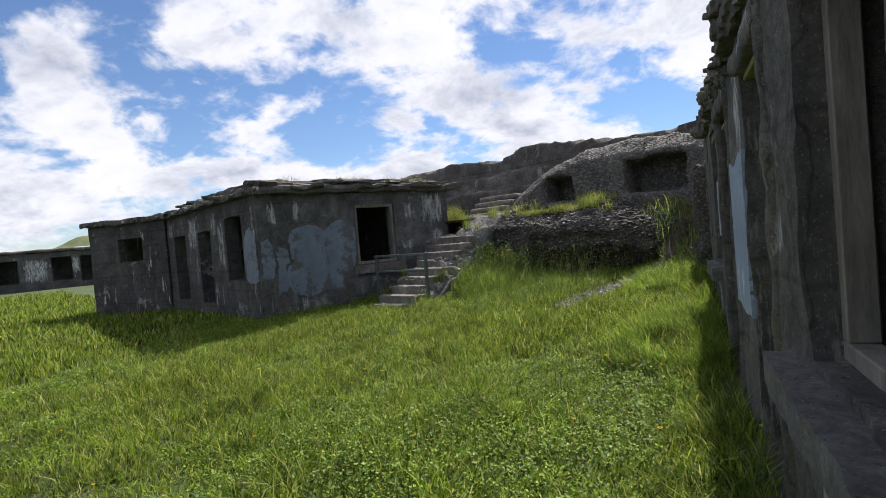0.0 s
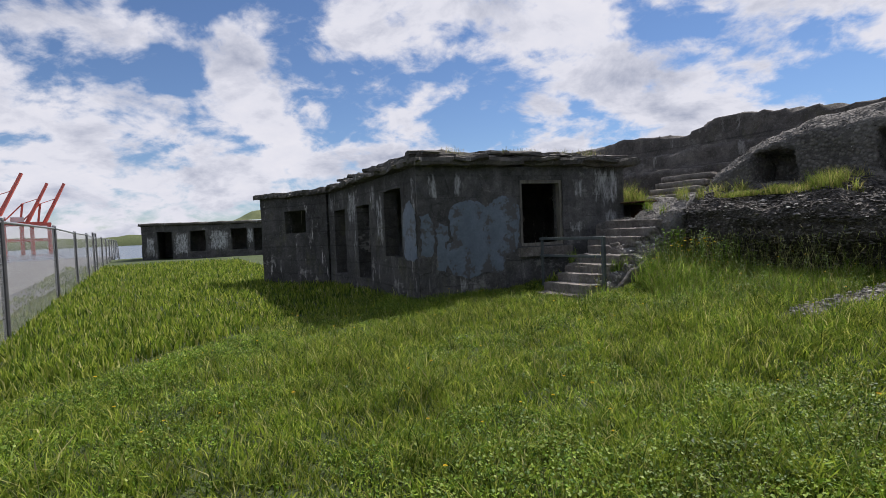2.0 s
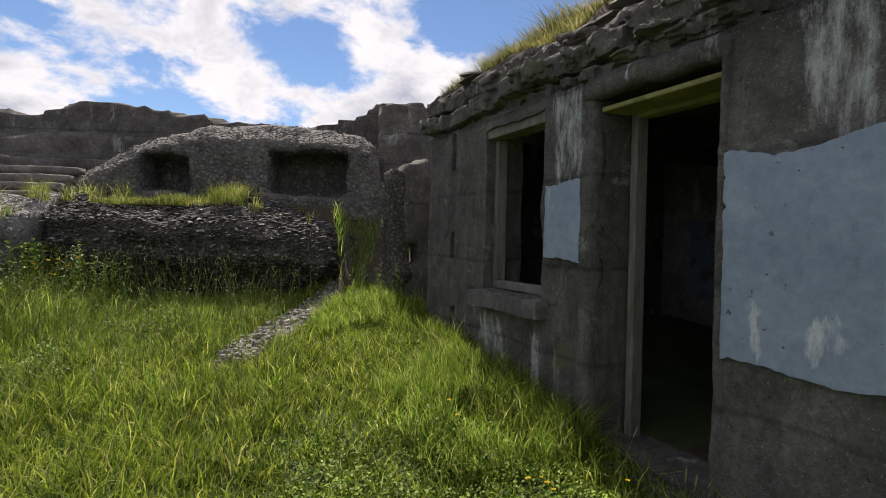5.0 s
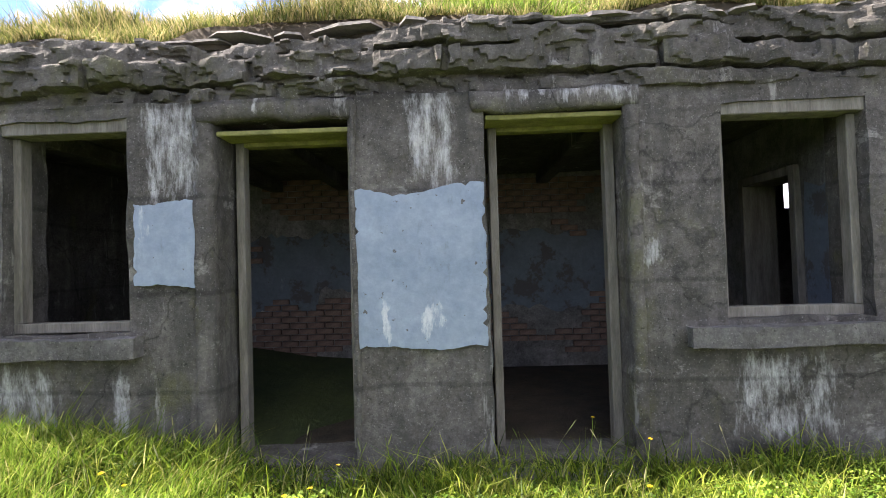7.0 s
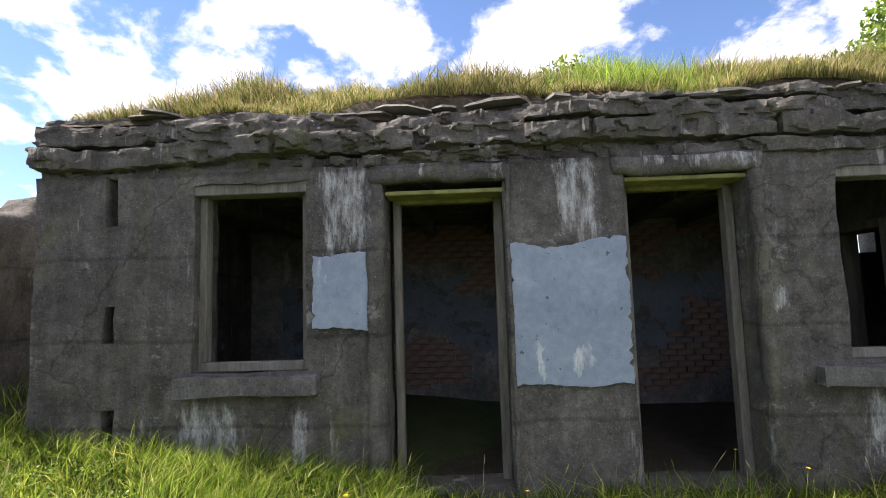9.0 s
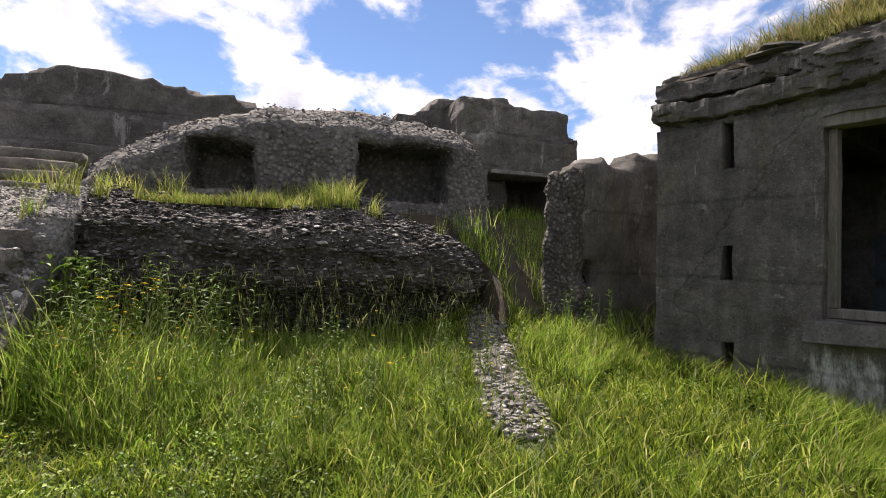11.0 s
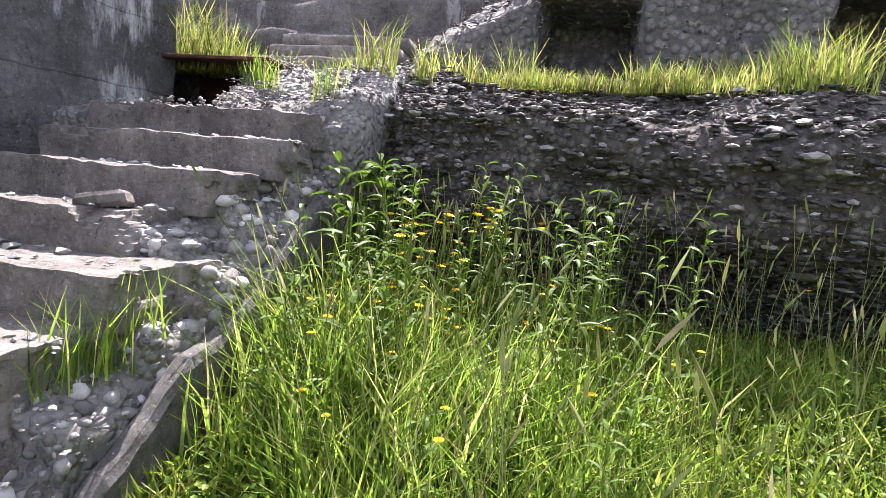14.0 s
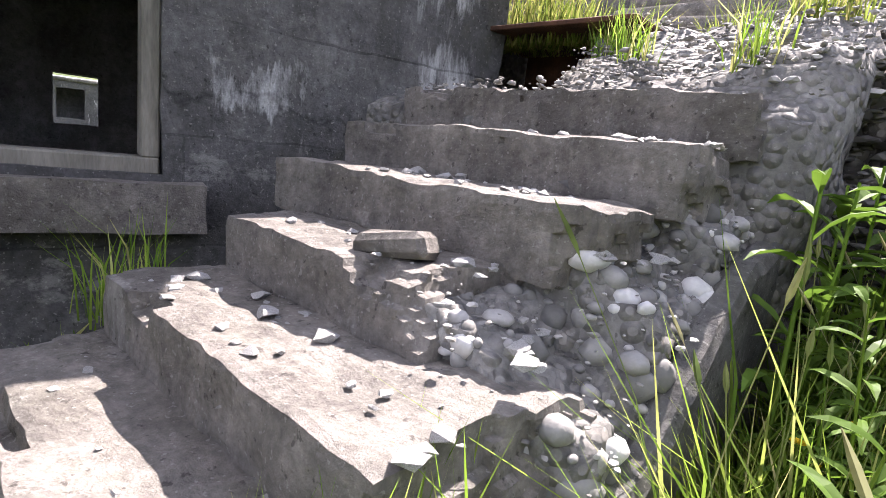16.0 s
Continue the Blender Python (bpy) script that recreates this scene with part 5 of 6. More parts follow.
def leaflets(name, pts, size, tilt, mat, label, seed):
    """Small folded oval leaves, each at its own slant."""
    rng = np.random.default_rng(seed)
    n = len(pts)
    ang = rng.uniform(0, 2 * math.pi, n)
    up = rng.normal(0.15, tilt, n)
    d = np.stack([np.cos(ang) * np.cos(up), np.sin(ang) * np.cos(up), np.sin(up)], 1)
    s = np.stack([-np.sin(ang), np.cos(ang), rng.normal(0, 0.35, n)], 1)
    w = size * rng.uniform(0.28, 0.5, n)
    V = np.zeros((n, 4, 3), np.float32)
    V[:, 0] = pts - d * size[:, None] * 0.5
    V[:, 1] = pts + s * w[:, None] + (0, 0, 0.004)
    V[:, 2] = pts + d * size[:, None] * 0.5
    V[:, 3] = pts - s * w[:, None] + (0, 0, 0.004)
    F = (np.array([[0, 1, 2], [0, 2, 3]])[None] + (np.arange(n) * 4)[:, None, None]).reshape(-1)
    me = bpy.data.meshes.new(name)
    me.vertices.add(n * 4)
    me.vertices.foreach_set("co", V.reshape(-1))
    me.loops.add(len(F))
    me.loops.foreach_set("vertex_index", F.astype(np.int32))
    me.polygons.add(n * 2)
    me.polygons.foreach_set("loop_start", np.arange(0, n * 6, 3, dtype=np.int32))
    me.polygons.foreach_set("loop_total", np.full(n * 2, 3, np.int32))
    me.update(calc_edges=True)
    me.materials.append(mat)
    return place(name, me, None, None, label, "grass", kind="stuff")


def stalks(name, pts, height, mat, label, seed):
    """Thin bent stems, each with a spindle of seeds at its tip."""
    rng = np.random.default_rng(seed)
    V, F = [], []
    for p, h in zip(pts, height):
        ang, b = rng.uniform(0, 6.28), h * rng.uniform(0.05, 0.4)
        dx, dy = math.cos(ang) * b, math.sin(ang) * b
        head = rng.uniform(0.04, 0.09)
        prof = [(0, 0.0016), (0.4, 0.0014), (0.75, 0.0011), (1.0, 0.0009)]
        rings = [(p[0] + dx * t * t, p[1] + dy * t * t, p[2] + h * t, r) for t, r in prof]
        ex, ey = dx * 1.6 / h * head, dy * 1.6 / h * head
        for t, r in ((0.25, 0.0048), (0.6, 0.0042), (1.0, 0.0006)):
            rings.append((rings[3][0] + ex * t, rings[3][1] + ey * t, p[2] + h + head * t * 0.85, r))
        k = len(V)
        for x, y, z, r in rings:
            V += [(x + r * math.cos(q), y + r * math.sin(q), z) for q in (0, 2.094, 4.189)]
        for i in range(len(rings) - 1):
            for j in range(3):
                a, c = k + i * 3 + j, k + i * 3 + (j + 1) % 3
                F.append((a, c, c + 3, a + 3))
    return place(name, mesh_np(name, V, F, mat), None, None, label, "grass", kind="stuff")


def to_local(fr, x, y):
    m = np.array(fr.inverted())
    return m[0, 0] * x + m[0, 1] * y + m[0, 3], m[1, 0] * x + m[1, 1] * y + m[1, 3]


TRODDEN = np.array([(-1.64, 9.0), (-1.35, 9.7), (-1.08, 10.2), (-0.78, 10.5), (-0.52, 10.85), (-0.47, 11.2), (-0.5, 11.55), (-0.53, 11.95)])


def trodden(x, y):
    return np.min(np.hypot(np.asarray(x)[..., None] - TRODDEN[:, 0], np.asarray(y)[..., None] - TRODDEN[:, 1]), -1)


def free_ground(x, y):
    sx, sy = to_local(BATT, x, y)
    ok = ~((sx > -0.55) & (sx < 11.4) & (sy > -0.03) & (sy < 5))
    ok &= ~((sx > -1.75) & (sx < -1.2) & (sy > -0.1) & (sy < 1.8))
    n, a = to_local(STAIR, x, y)
    ok &= ~((n > -0.02) & (n < 1.22) & (a > -1.72) & (a < 2.5))
    ok &= ~((n >= 1.2) & (n < 4.9) & (a > 1.2) & (a < 6))
    hx, hy = to_local(HUT, x, y)
    wx, wy = to_local(SIDE, x, y)
    ok &= ~((hx < 0.0) & (wx > 0.0) & (hy < 4.6))
    ax, ay = to_local(ANNEX, x, y)
    ok &= ~((ax > 0) & (ay < 2.98) & (ay > -3) & (wx < 3))
    return ok, n, a, sx, sy


def lawn():
    rng = np.random.default_rng(11)
    # tufts of blades with a thinner even growth between them
    N, T = 330000, 15000
    cx, cy, ch = rng.uniform(-6.2, 3.6, T), rng.uniform(2.2, 13.4, T), rng.uniform(0.55, 1.7, T)
    k = rng.integers(0, T, N)
    loose = rng.random(N) < 0.4
    x = np.where(loose, rng.uniform(-6.2, 3.6, N), cx[k] + rng.normal(0, 0.045, N))
    y = np.where(loose, rng.uniform(2.2, 13.4, N), cy[k] + rng.normal(0, 0.045, N))
    th = np.where(loose, 0.8, ch[k])
    ok, n, a, sx, sy = free_ground(x, y)
    d = np.min(np.hypot(x[:, None] - PATH_MID[None, ::4, 0], y[:, None] - PATH_MID[None, ::4, 1]), 1)
    ok &= (d > 0.21) | (rng.random(N) < 0.10)
    ok &= ~((x < -4.2) & (rng.random(N) < 0.45))
    x, y, n, a, sx, sy, d, th = (v[ok] for v in (x, y, n, a, sx, sy, d, th))
    p = np.stack([x, y, x * 0], 1)
    clump = vnoise(p, 0.8, 71) * 0.6 + vnoise(p, 2.6, 73) * 0.4
    tall = sstep(-2.4, -0.4, a) * sstep(0.9, 1.5, n) * (1 - sstep(4.0, 4.7, n))
    beside = (1 - sstep(0.1, 0.9, -sy)) * (sx > -1.0) * (sx < 6.8)
    h = (0.11 + 0.10 * clump + 0.11 * beside + 0.16 * tall * (1 - 0.6 * sstep(1.7, 2.6, n)) * rng.random(len(x))) * th * rng.uniform(0.5, 1.4, len(x))
    h = np.where(trodden(x, y) < 0.35, np.minimum(h, 0.12), np.maximum(h, 0.05))
    pts = np.stack([x, y, ground_z(x, y) - 0.01], 1)
    blades("lawn_grass", pts, h, 0.010, 0.95, M_GRASS, "lush bright green meadow grass covering the yard", 12)
    # low broad leaves of clover and vetch in drifts between the blades
    N = 330000
    x, y = rng.uniform(-5.8, 3.2, N), rng.uniform(2.3, 12.8, N)
    ok = free_ground(x, y)[0]
    p = np.stack([x, y, x * 0], 1)
    drift = vnoise(p, 0.7, 91) + 0.6 * vnoise(p, 2.6, 92) + 0.35 * vnoise(p, 9.0, 93)
    ok &= drift > rng.uniform(-0.35, 0.35, N)
    ok &= np.min(np.hypot(x[:, None] - PATH_MID[None, ::4, 0], y[:, None] - PATH_MID[None, ::4, 1]), 1) > 0.23
    x, y, drift = x[ok], y[ok], drift[ok]
    z = ground_z(x, y) + rng.uniform(0.01, 1.0, len(x)) ** 0.7 * (0.07 + 0.09 * np.clip(drift, 0, 1))
    leaflets("clover", np.stack([x, y, z], 1), rng.uniform(0.011, 0.03, len(x)), 0.55, M_CLOVER, "low broad clover and vetch leaves in the meadow", 24)
    # tall stalks in front of the terrace and beside the stairs
    N = 46000
    n, a = rng.uniform(1.15, 4.7, N), rng.uniform(-2.3, 1.2, N)
    m = np.array(STAIR)
    x, y = m[0, 0] * n + m[0, 1] * a + m[0, 3], m[1, 0] * n + m[1, 1] * a + m[1, 3]
    ok = free_ground(x, y)[0]
    p = np.stack([x, y, x * 0], 1)
    keep = rng.random(N) < (0.25 + 0.75 * sstep(-2.0, -0.2, a)) * (0.45 + 0.55 * (vnoise(p, 1.6, 77) > -0.2))
    d = np.min(np.hypot(x[:, None] - PATH_MID[None, ::4, 0], y[:, None] - PATH_MID[None, ::4, 1]), 1)
    ok &= keep & (d > 0.36) & (trodden(x, y) > 0.3)
    x, y, a, n = x[ok], y[ok], a[ok], n[ok]
    h = (1 - 0.5 * sstep(1.7, 2.6, n) * sstep(-1.6, -0.6, a)) * (0.2 + 0.2 * sstep(-1.6, 0.3, a)) * rng.uniform(0.5, 1.35, len(x)) * (0.75 + 0.5 * vnoise(np.stack([x, y, x * 0], 1), 2.1, 87))
    h = np.maximum(h, 0.08) * (1 + 0.45 * (rng.random(len(x)) < 0.15))
    blades("tall_grass", np.stack([x, y, ground_z(x, y) - 0.01], 1), h * 1.02, 0.009, 0.62, M_TALL, "tall seeding meadow grass before the terrace wall", 13)
    # thin seed stalks rising over the rest
    N = 1300
    n, a = rng.uniform(1.25, 4.7, N), 1.05 - 3.0 * rng.random(N) ** 1.5
    x, y = m[0, 0] * n + m[0, 1] * a + m[0, 3], m[1, 0] * n + m[1, 1] * a + m[1, 3]
    ok = free_ground(x, y)[0] & (trodden(x, y) > 0.35) & (rng.random(N) < 1 - 0.6 * sstep(1.8, 2.8, n))
    x, y = x[ok], y[ok]
    stalks("seed_stalks", np.stack([x, y, ground_z(x, y) - 0.01], 1), rng.uniform(0.3, 0.78, len(x)), M_STALK, "thin pale seed stalks above the grass", 25)
    N = 420
    x, y = rng.uniform(-5.5, 2.4, N), rng.uniform(4.0, 11.5, N)
    ok = free_ground(x, y)[0] & (trodden(x, y) > 0.45)
    x, y = x[ok], y[ok]
    stalks("seed_stalks", np.stack([x, y, ground_z(x, y) - 0.01], 1), rng.uniform(0.18, 0.42, len(x)), M_STALK, "thin seed stalks scattered over the lawn", 26)
    # farther meadow, sparser and broader
    N = 150000
    r = 6.0 + 34 * rng.random(N) ** 1.7
    th = np.radians(rng.uniform(-6, 82, N))
    x, y = -0.6 - r * np.sin(th), 2.5 + r * np.cos(th)
    ok = free_ground(x, y)[0] & ~((x > -6.2) & (y < 13.4)) & ((x * 0.65 + y * 0.76) > -0.6)
    x, y, r = x[ok], y[ok], r[ok]
    h = rng.uniform(0.08, 0.2, len(x)) * (1 + 0.012 * r)
    blades("far_grass", np.stack([x, y, ground_z(x, y) - 0.01], 1), h, 0.016 + 0.0009 * r, 0.5, M_GRASS, "green meadow grass along the fence", 14)
    N = 26000
    x, y = rng.uniform(-4.5, 2.0, N), rng.uniform(-0.5, 2.3, N)
    ok = free_ground(x, y)[0]
    x, y = x[ok], y[ok]
    blades("near_grass", np.stack([x, y, ground_z(x, y) - 0.01], 1), rng.uniform(0.06, 0.2, len(x)), 0.011, 0.5, M_GRASS, "green meadow grass beside the battery", 15)


lawn()


def upper_grass():
    rng = np.random.default_rng(17)
    # turf on the battery roof
    N = 80000
    s, d = rng.uniform(-0.35, 9.5, N), 0.05 + 2.6 * rng.random(N) ** 1.6
    p = np.stack([s, d, s * 0], 1)
    z = turf_z(p)
    keep = (vnoise(p, 2.2, 79) + 0.8 * (d > 0.2)) > -0.45
    keep &= ~((s > 1.4) & (s < 3.3) & (d < 0.16))
    s, d, z = s[keep], d[keep], z[keep]
    m = np.array(BATT)
    x, y = m[0, 0] * s + m[0, 1] * d + m[0, 3], m[1, 0] * s + m[1, 1] * d + m[1, 3]
    h = rng.uniform(0.05, 0.19, len(x)) * (0.8 + 0.4 * (d > 0.3)) * (0.7 + 0.7 * np.clip(vnoise(np.stack([s, d, s * 0], 1), 2.7, 99) + 0.3, 0, 1.2))
    blades("roof_grass", np.stack([x, y, z - 0.01], 1), h, 0.008, 0.9, M_DRY, "dry yellow-green grass on the battery roof", 18, (-0.3, 0.1))
    # long dark tuft hanging over the ledge
    N = 2600
    s, d = rng.normal(4.25, 0.3, N), rng.uniform(0.1, 1.0, N)
    x, y = m[0, 0] * s + m[0, 1] * d + m[0, 3], m[1, 0] * s + m[1, 1] * d + m[1, 3]
    blades("roof_tuft", np.stack([x, y, turf_z(np.stack([s, d, s * 0], 1)) - 0.02], 1), rng.uniform(0.14, 0.36, N), 0.009, 0.7, M_TALL, "long green grass tuft on the edge of the roof turf", 27)
    # wind-combed grass between the gravel path and the battery
    N = 11000
    s, d = rng.uniform(-1.3, 2.4, N), -0.05 - 1.15 * rng.random(N) ** 1.3
    x, y = m[0, 0] * s + m[0, 1] * d + m[0, 3], m[1, 0] * s + m[1, 1] * d + m[1, 3]
    gap = np.min(np.hypot(x[:, None] - PATH_MID[None, ::4, 0], y[:, None] - PATH_MID[None, ::4, 1]), 1)
    keep = (gap > 0.24) & free_ground(x, y)[0] & (vnoise(np.stack([x, y, x * 0], 1), 1.5, 111) > -0.3)
    x, y = x[keep], y[keep]
    blades("combed_grass", np.stack([x, y, ground_z(x, y) - 0.01], 1), rng.uniform(0.14, 0.34, len(x)), 0.007, 0.6, M_TALL, "long pale grass combed by the wind beside the path", 28, (-0.45, -0.35))
    # fringe along the terrace and in front of the bunker
    N = 16000
    n = rng.uniform(-0.9, 4.6, N)
    a = np.where(rng.random(N) < 0.6, rng.uniform(1.35, 2.1, N), rng.uniform(1.2, 1.5, N))
    p = np.stack([n, a, n * 0], 1)
    keep = (vnoise(p, 1.9, 81) + 0.7 * vnoise(p, 5.5, 83) + 0.3 * (n < 0.25) - 0.75 * ((n > 0.35) & (n < 0.95) & (a < 1.6))) > 0.06
    keep &= ~((n < 0.45) & (a < 1.74) & (a > 1.0) & (rng.random(N) < 0.3))
    keep &= ~((n < 0.2) & (a < 1.15))
    n, a = n[keep], a[keep]
    m = np.array(STAIR)
    x, y = m[0, 0] * n + m[0, 1] * a + m[0, 3], m[1, 0] * n + m[1, 1] * a + m[1, 3]
    z = 1.80 + 0.08 * np.clip((a - 1.2), 0, 1) - 0.5 * sstep(3.5, 5.1, n)
    h = rng.uniform(0.06, 0.27, len(x)) * (1 + 0.5 * (n < 0.1)) * (0.5 + 1.1 * np.clip(vnoise(np.stack([n, a, n * 0], 1), 3.3, 85) + 0.4, 0, 1))
    blades("terrace_grass", np.stack([x, y, z], 1), h, 0.008, 0.5, M_DRYTALL, "sunlit yellow-green grass fringe on the terrace", 19)
    # grass climbing beside the path to the block house
    N = 5000
    n, a = rng.uniform(4.9, 7.2, N), rng.uniform(0.4, 3.0, N)
    x, y = m[0, 0] * n + m[0, 1] * a + m[0, 3], m[1, 0] * n + m[1, 1] * a + m[1, 3]
    sx, sy = to_local(BATT, x, y)
    ok = ~((sx > -1.1) & (sy > -0.9)) & (np.abs(n - 5.25 - 0.2 * a) > 0.12)
    n, a, x, y = n[ok], a[ok], x[ok], y[ok]
    blades("bank_grass", np.stack([x, y, bank_z(n, a) - 0.02], 1), rng.uniform(0.1, 0.3, len(x)), 0.009, 0.5, M_TALL, "green grass on the bank by the path", 20)
    # wisps on the hut roof
    N = 700
    hx, hy = rng.uniform(-0.5, 0.1, N), rng.choice([0.7, 1.9, 2.3, 3.1, 3.6, 3.8], N) + rng.normal(0, 0.12, N)
    m = np.array(HUT)
    x, y = m[0, 0] * hx + m[0, 1] * hy + m[0, 3], m[1, 0] * hx + m[1, 1] * hy + m[1, 3]
    blades("hut_roof_grass", np.stack([x, y, np.full(N, 2.86)], 1), rng.uniform(0.06, 0.17, N), 0.006, 0.5, M_DRY, "thin dry grass wisps on the hut roof", 22)
    # tufts on steps
    N = 420
    spots = [(1.02, -0.62), (1.05, -0.5), (0.98, -0.72), (-0.12, -0.55), (-0.15, -0.45), (1.0, 0.72), (0.55, 0.95), (0.35, 1.12), (0.4, 1.05)]
    k = rng.integers(0, len(spots), N)
    sp = np.array(spots)[k] + rng.normal(0, 0.035, (N, 2))
    m = np.array(STAIR)
    x, y = m[0, 0] * sp[:, 0] + m[0, 1] * sp[:, 1] + m[0, 3], m[1, 0] * sp[:, 0] + m[1, 1] * sp[:, 1] + m[1, 3]
    zs = np.array([0.62, 0.68, 0.6, 0.72, 0.78, 1.55, 1.62, 1.66, 1.66])[k]
    blades("step_grass", np.stack([x, y, zs], 1), rng.uniform(0.1, 0.3, N), 0.006, 0.45, M_TALL, "thin grass tufts growing from the broken steps", 23)


upper_grass()


# ---------- flowers and weeds ----------
def flower_proto():
    ob = root("yellow_flower", pose(0, 0, -20), "yellow hawkweed flower on a thin green stem", "flower", "yellow flowers in the grass")
    bm = bmesh.new()
    tube_bm(bm, (0, 0, 0), (0.015, 0.01, 0.25), 0.0022, 0.0016, 5)
    tube_bm(bm, (0.015, 0.01, 0.25), (0.02, 0.02, 0.45), 0.0017, 0.0014, 5)
    part("stem", bm, M_LEAF, ob)
    bm = bmesh.new()
    for ring, (rr, up, cnt) in enumerate(((0.0135, 0.003, 13), (0.009, 0.006, 9))):
        for k in range(cnt):
            t = 2 * math.pi * k / cnt + ring * 0.3
            c, s = math.cos(t), math.sin(t)
            q = [(0.003 * c, 0.003 * s, 0), (rr * c - 0.0035 * s, rr * s + 0.0035 * c, up), (rr * 1.12 * c, rr * 1.12 * s, up + 0.001), (rr * c + 0.0035 * s, rr * s - 0.0035 * c, up)]
            bm.faces.new([bm.verts.new((x + 0.02, y + 0.02, z + 0.45)) for x, y, z in q])
    part("petals", bm, M_PETAL, ob, "yellow petals")
    return ob


def weed_proto():
    ob = root("weed_plant", pose(0, 0, -20), "upright leafy green weed growing in tall grass", "plant", "leafy weeds beside the stairs")
    bm = bmesh.new()
    tube_bm(bm, (0, 0, 0), (0.02, 0.0, 0.5), 0.004, 0.002, 6)
    part("stem", bm, M_LEAF, ob)
    rng = random.Random(3)
    for k in range(16):
        bm = bmesh.new()
        L, W = rng.uniform(0.07, 0.12) * (1.1 - 0.03 * k), rng.uniform(0.016, 0.026)
        prof = [(0, 0.15), (0.3, 0.9), (0.55, 1.0), (0.8, 0.6), (1.0, 0.0)]
        vs = []
        for t, w in prof:
            z = 0.25 * L * math.sin(t * 2.4) - 0.12 * L * t * t
            vs.append([bm.verts.new((t * L, s * w * W * 0.5, z + (0.004 if s else 0))) for s in ((-1, 0, 1) if w else (0,))])
        for a, b in zip(vs, vs[1:]):
            if len(b) == 3:
                bm.faces.new((a[0], a[1], b[1], b[0])), bm.faces.new((a[1], a[2], b[2], b[1]))
            else:
                bm.faces.new((a[0], a[1], b[0])), bm.faces.new((a[1], a[2], b[0]))
        o = part("leaf", bm, M_LEAF, ob)
        o.matrix_local = pose(0.02 * k / 16, 0, 0.06 + 0.44 * k / 16, rng.uniform(-15, 15), rng.uniform(-30, 5), k * 137.5)
    return ob


def tall_weed_proto():
    ob = root("tall_weed", pose(0, 0, -20), "tall upright leafy weed standing over the meadow grass", "plant", "tall weeds before the terrace")
    bm = bmesh.new()
    pts = [(0, 0, 0), (0.01, 0.005, 0.25), (0.03, 0.0, 0.5), (0.03, 0.02, 0.75)]
    for p, q, r0, r1 in zip(pts, pts[1:], (0.0045, 0.0036, 0.0026), (0.0036, 0.0026, 0.0012)):
        tube_bm(bm, p, q, r0, r1, 6)
    part("stem", bm, M_LEAF, ob)
    rng = random.Random(13)
    for k in range(24):
        bm = bmesh.new()
        L, W = rng.uniform(0.09, 0.15) * (1.15 - 0.028 * k), rng.uniform(0.012, 0.02)
        rows = []
        for t, w in ((0, 0.2), (0.25, 0.85), (0.5, 1.0), (0.75, 0.7), (1.0, 0.0)):
            z = 0.5 * L * t - 0.55 * L * t * t
            rows.append([bm.verts.new((t * L, e * w * W * 0.5, z + 0.003 * abs(e))) for e in ((-1, 0, 1) if w else (0,))])
        for p, q in zip(rows, rows[1:]):
            if len(q) == 3:
                bm.faces.new((p[0], p[1], q[1], q[0])), bm.faces.new((p[1], p[2], q[2], q[1]))
            else:
                bm.faces.new((p[0], p[1], q[0])), bm.faces.new((p[1], p[2], q[0]))
        o = part("leaf", bm, M_LEAF, ob)
        t = k / 23
        o.matrix_local = pose(0.03 * t, 0.01 * t, 0.07 + 0.67 * t, rng.uniform(-12, 12), rng.uniform(-40, -5), k * 137.5)
    return ob


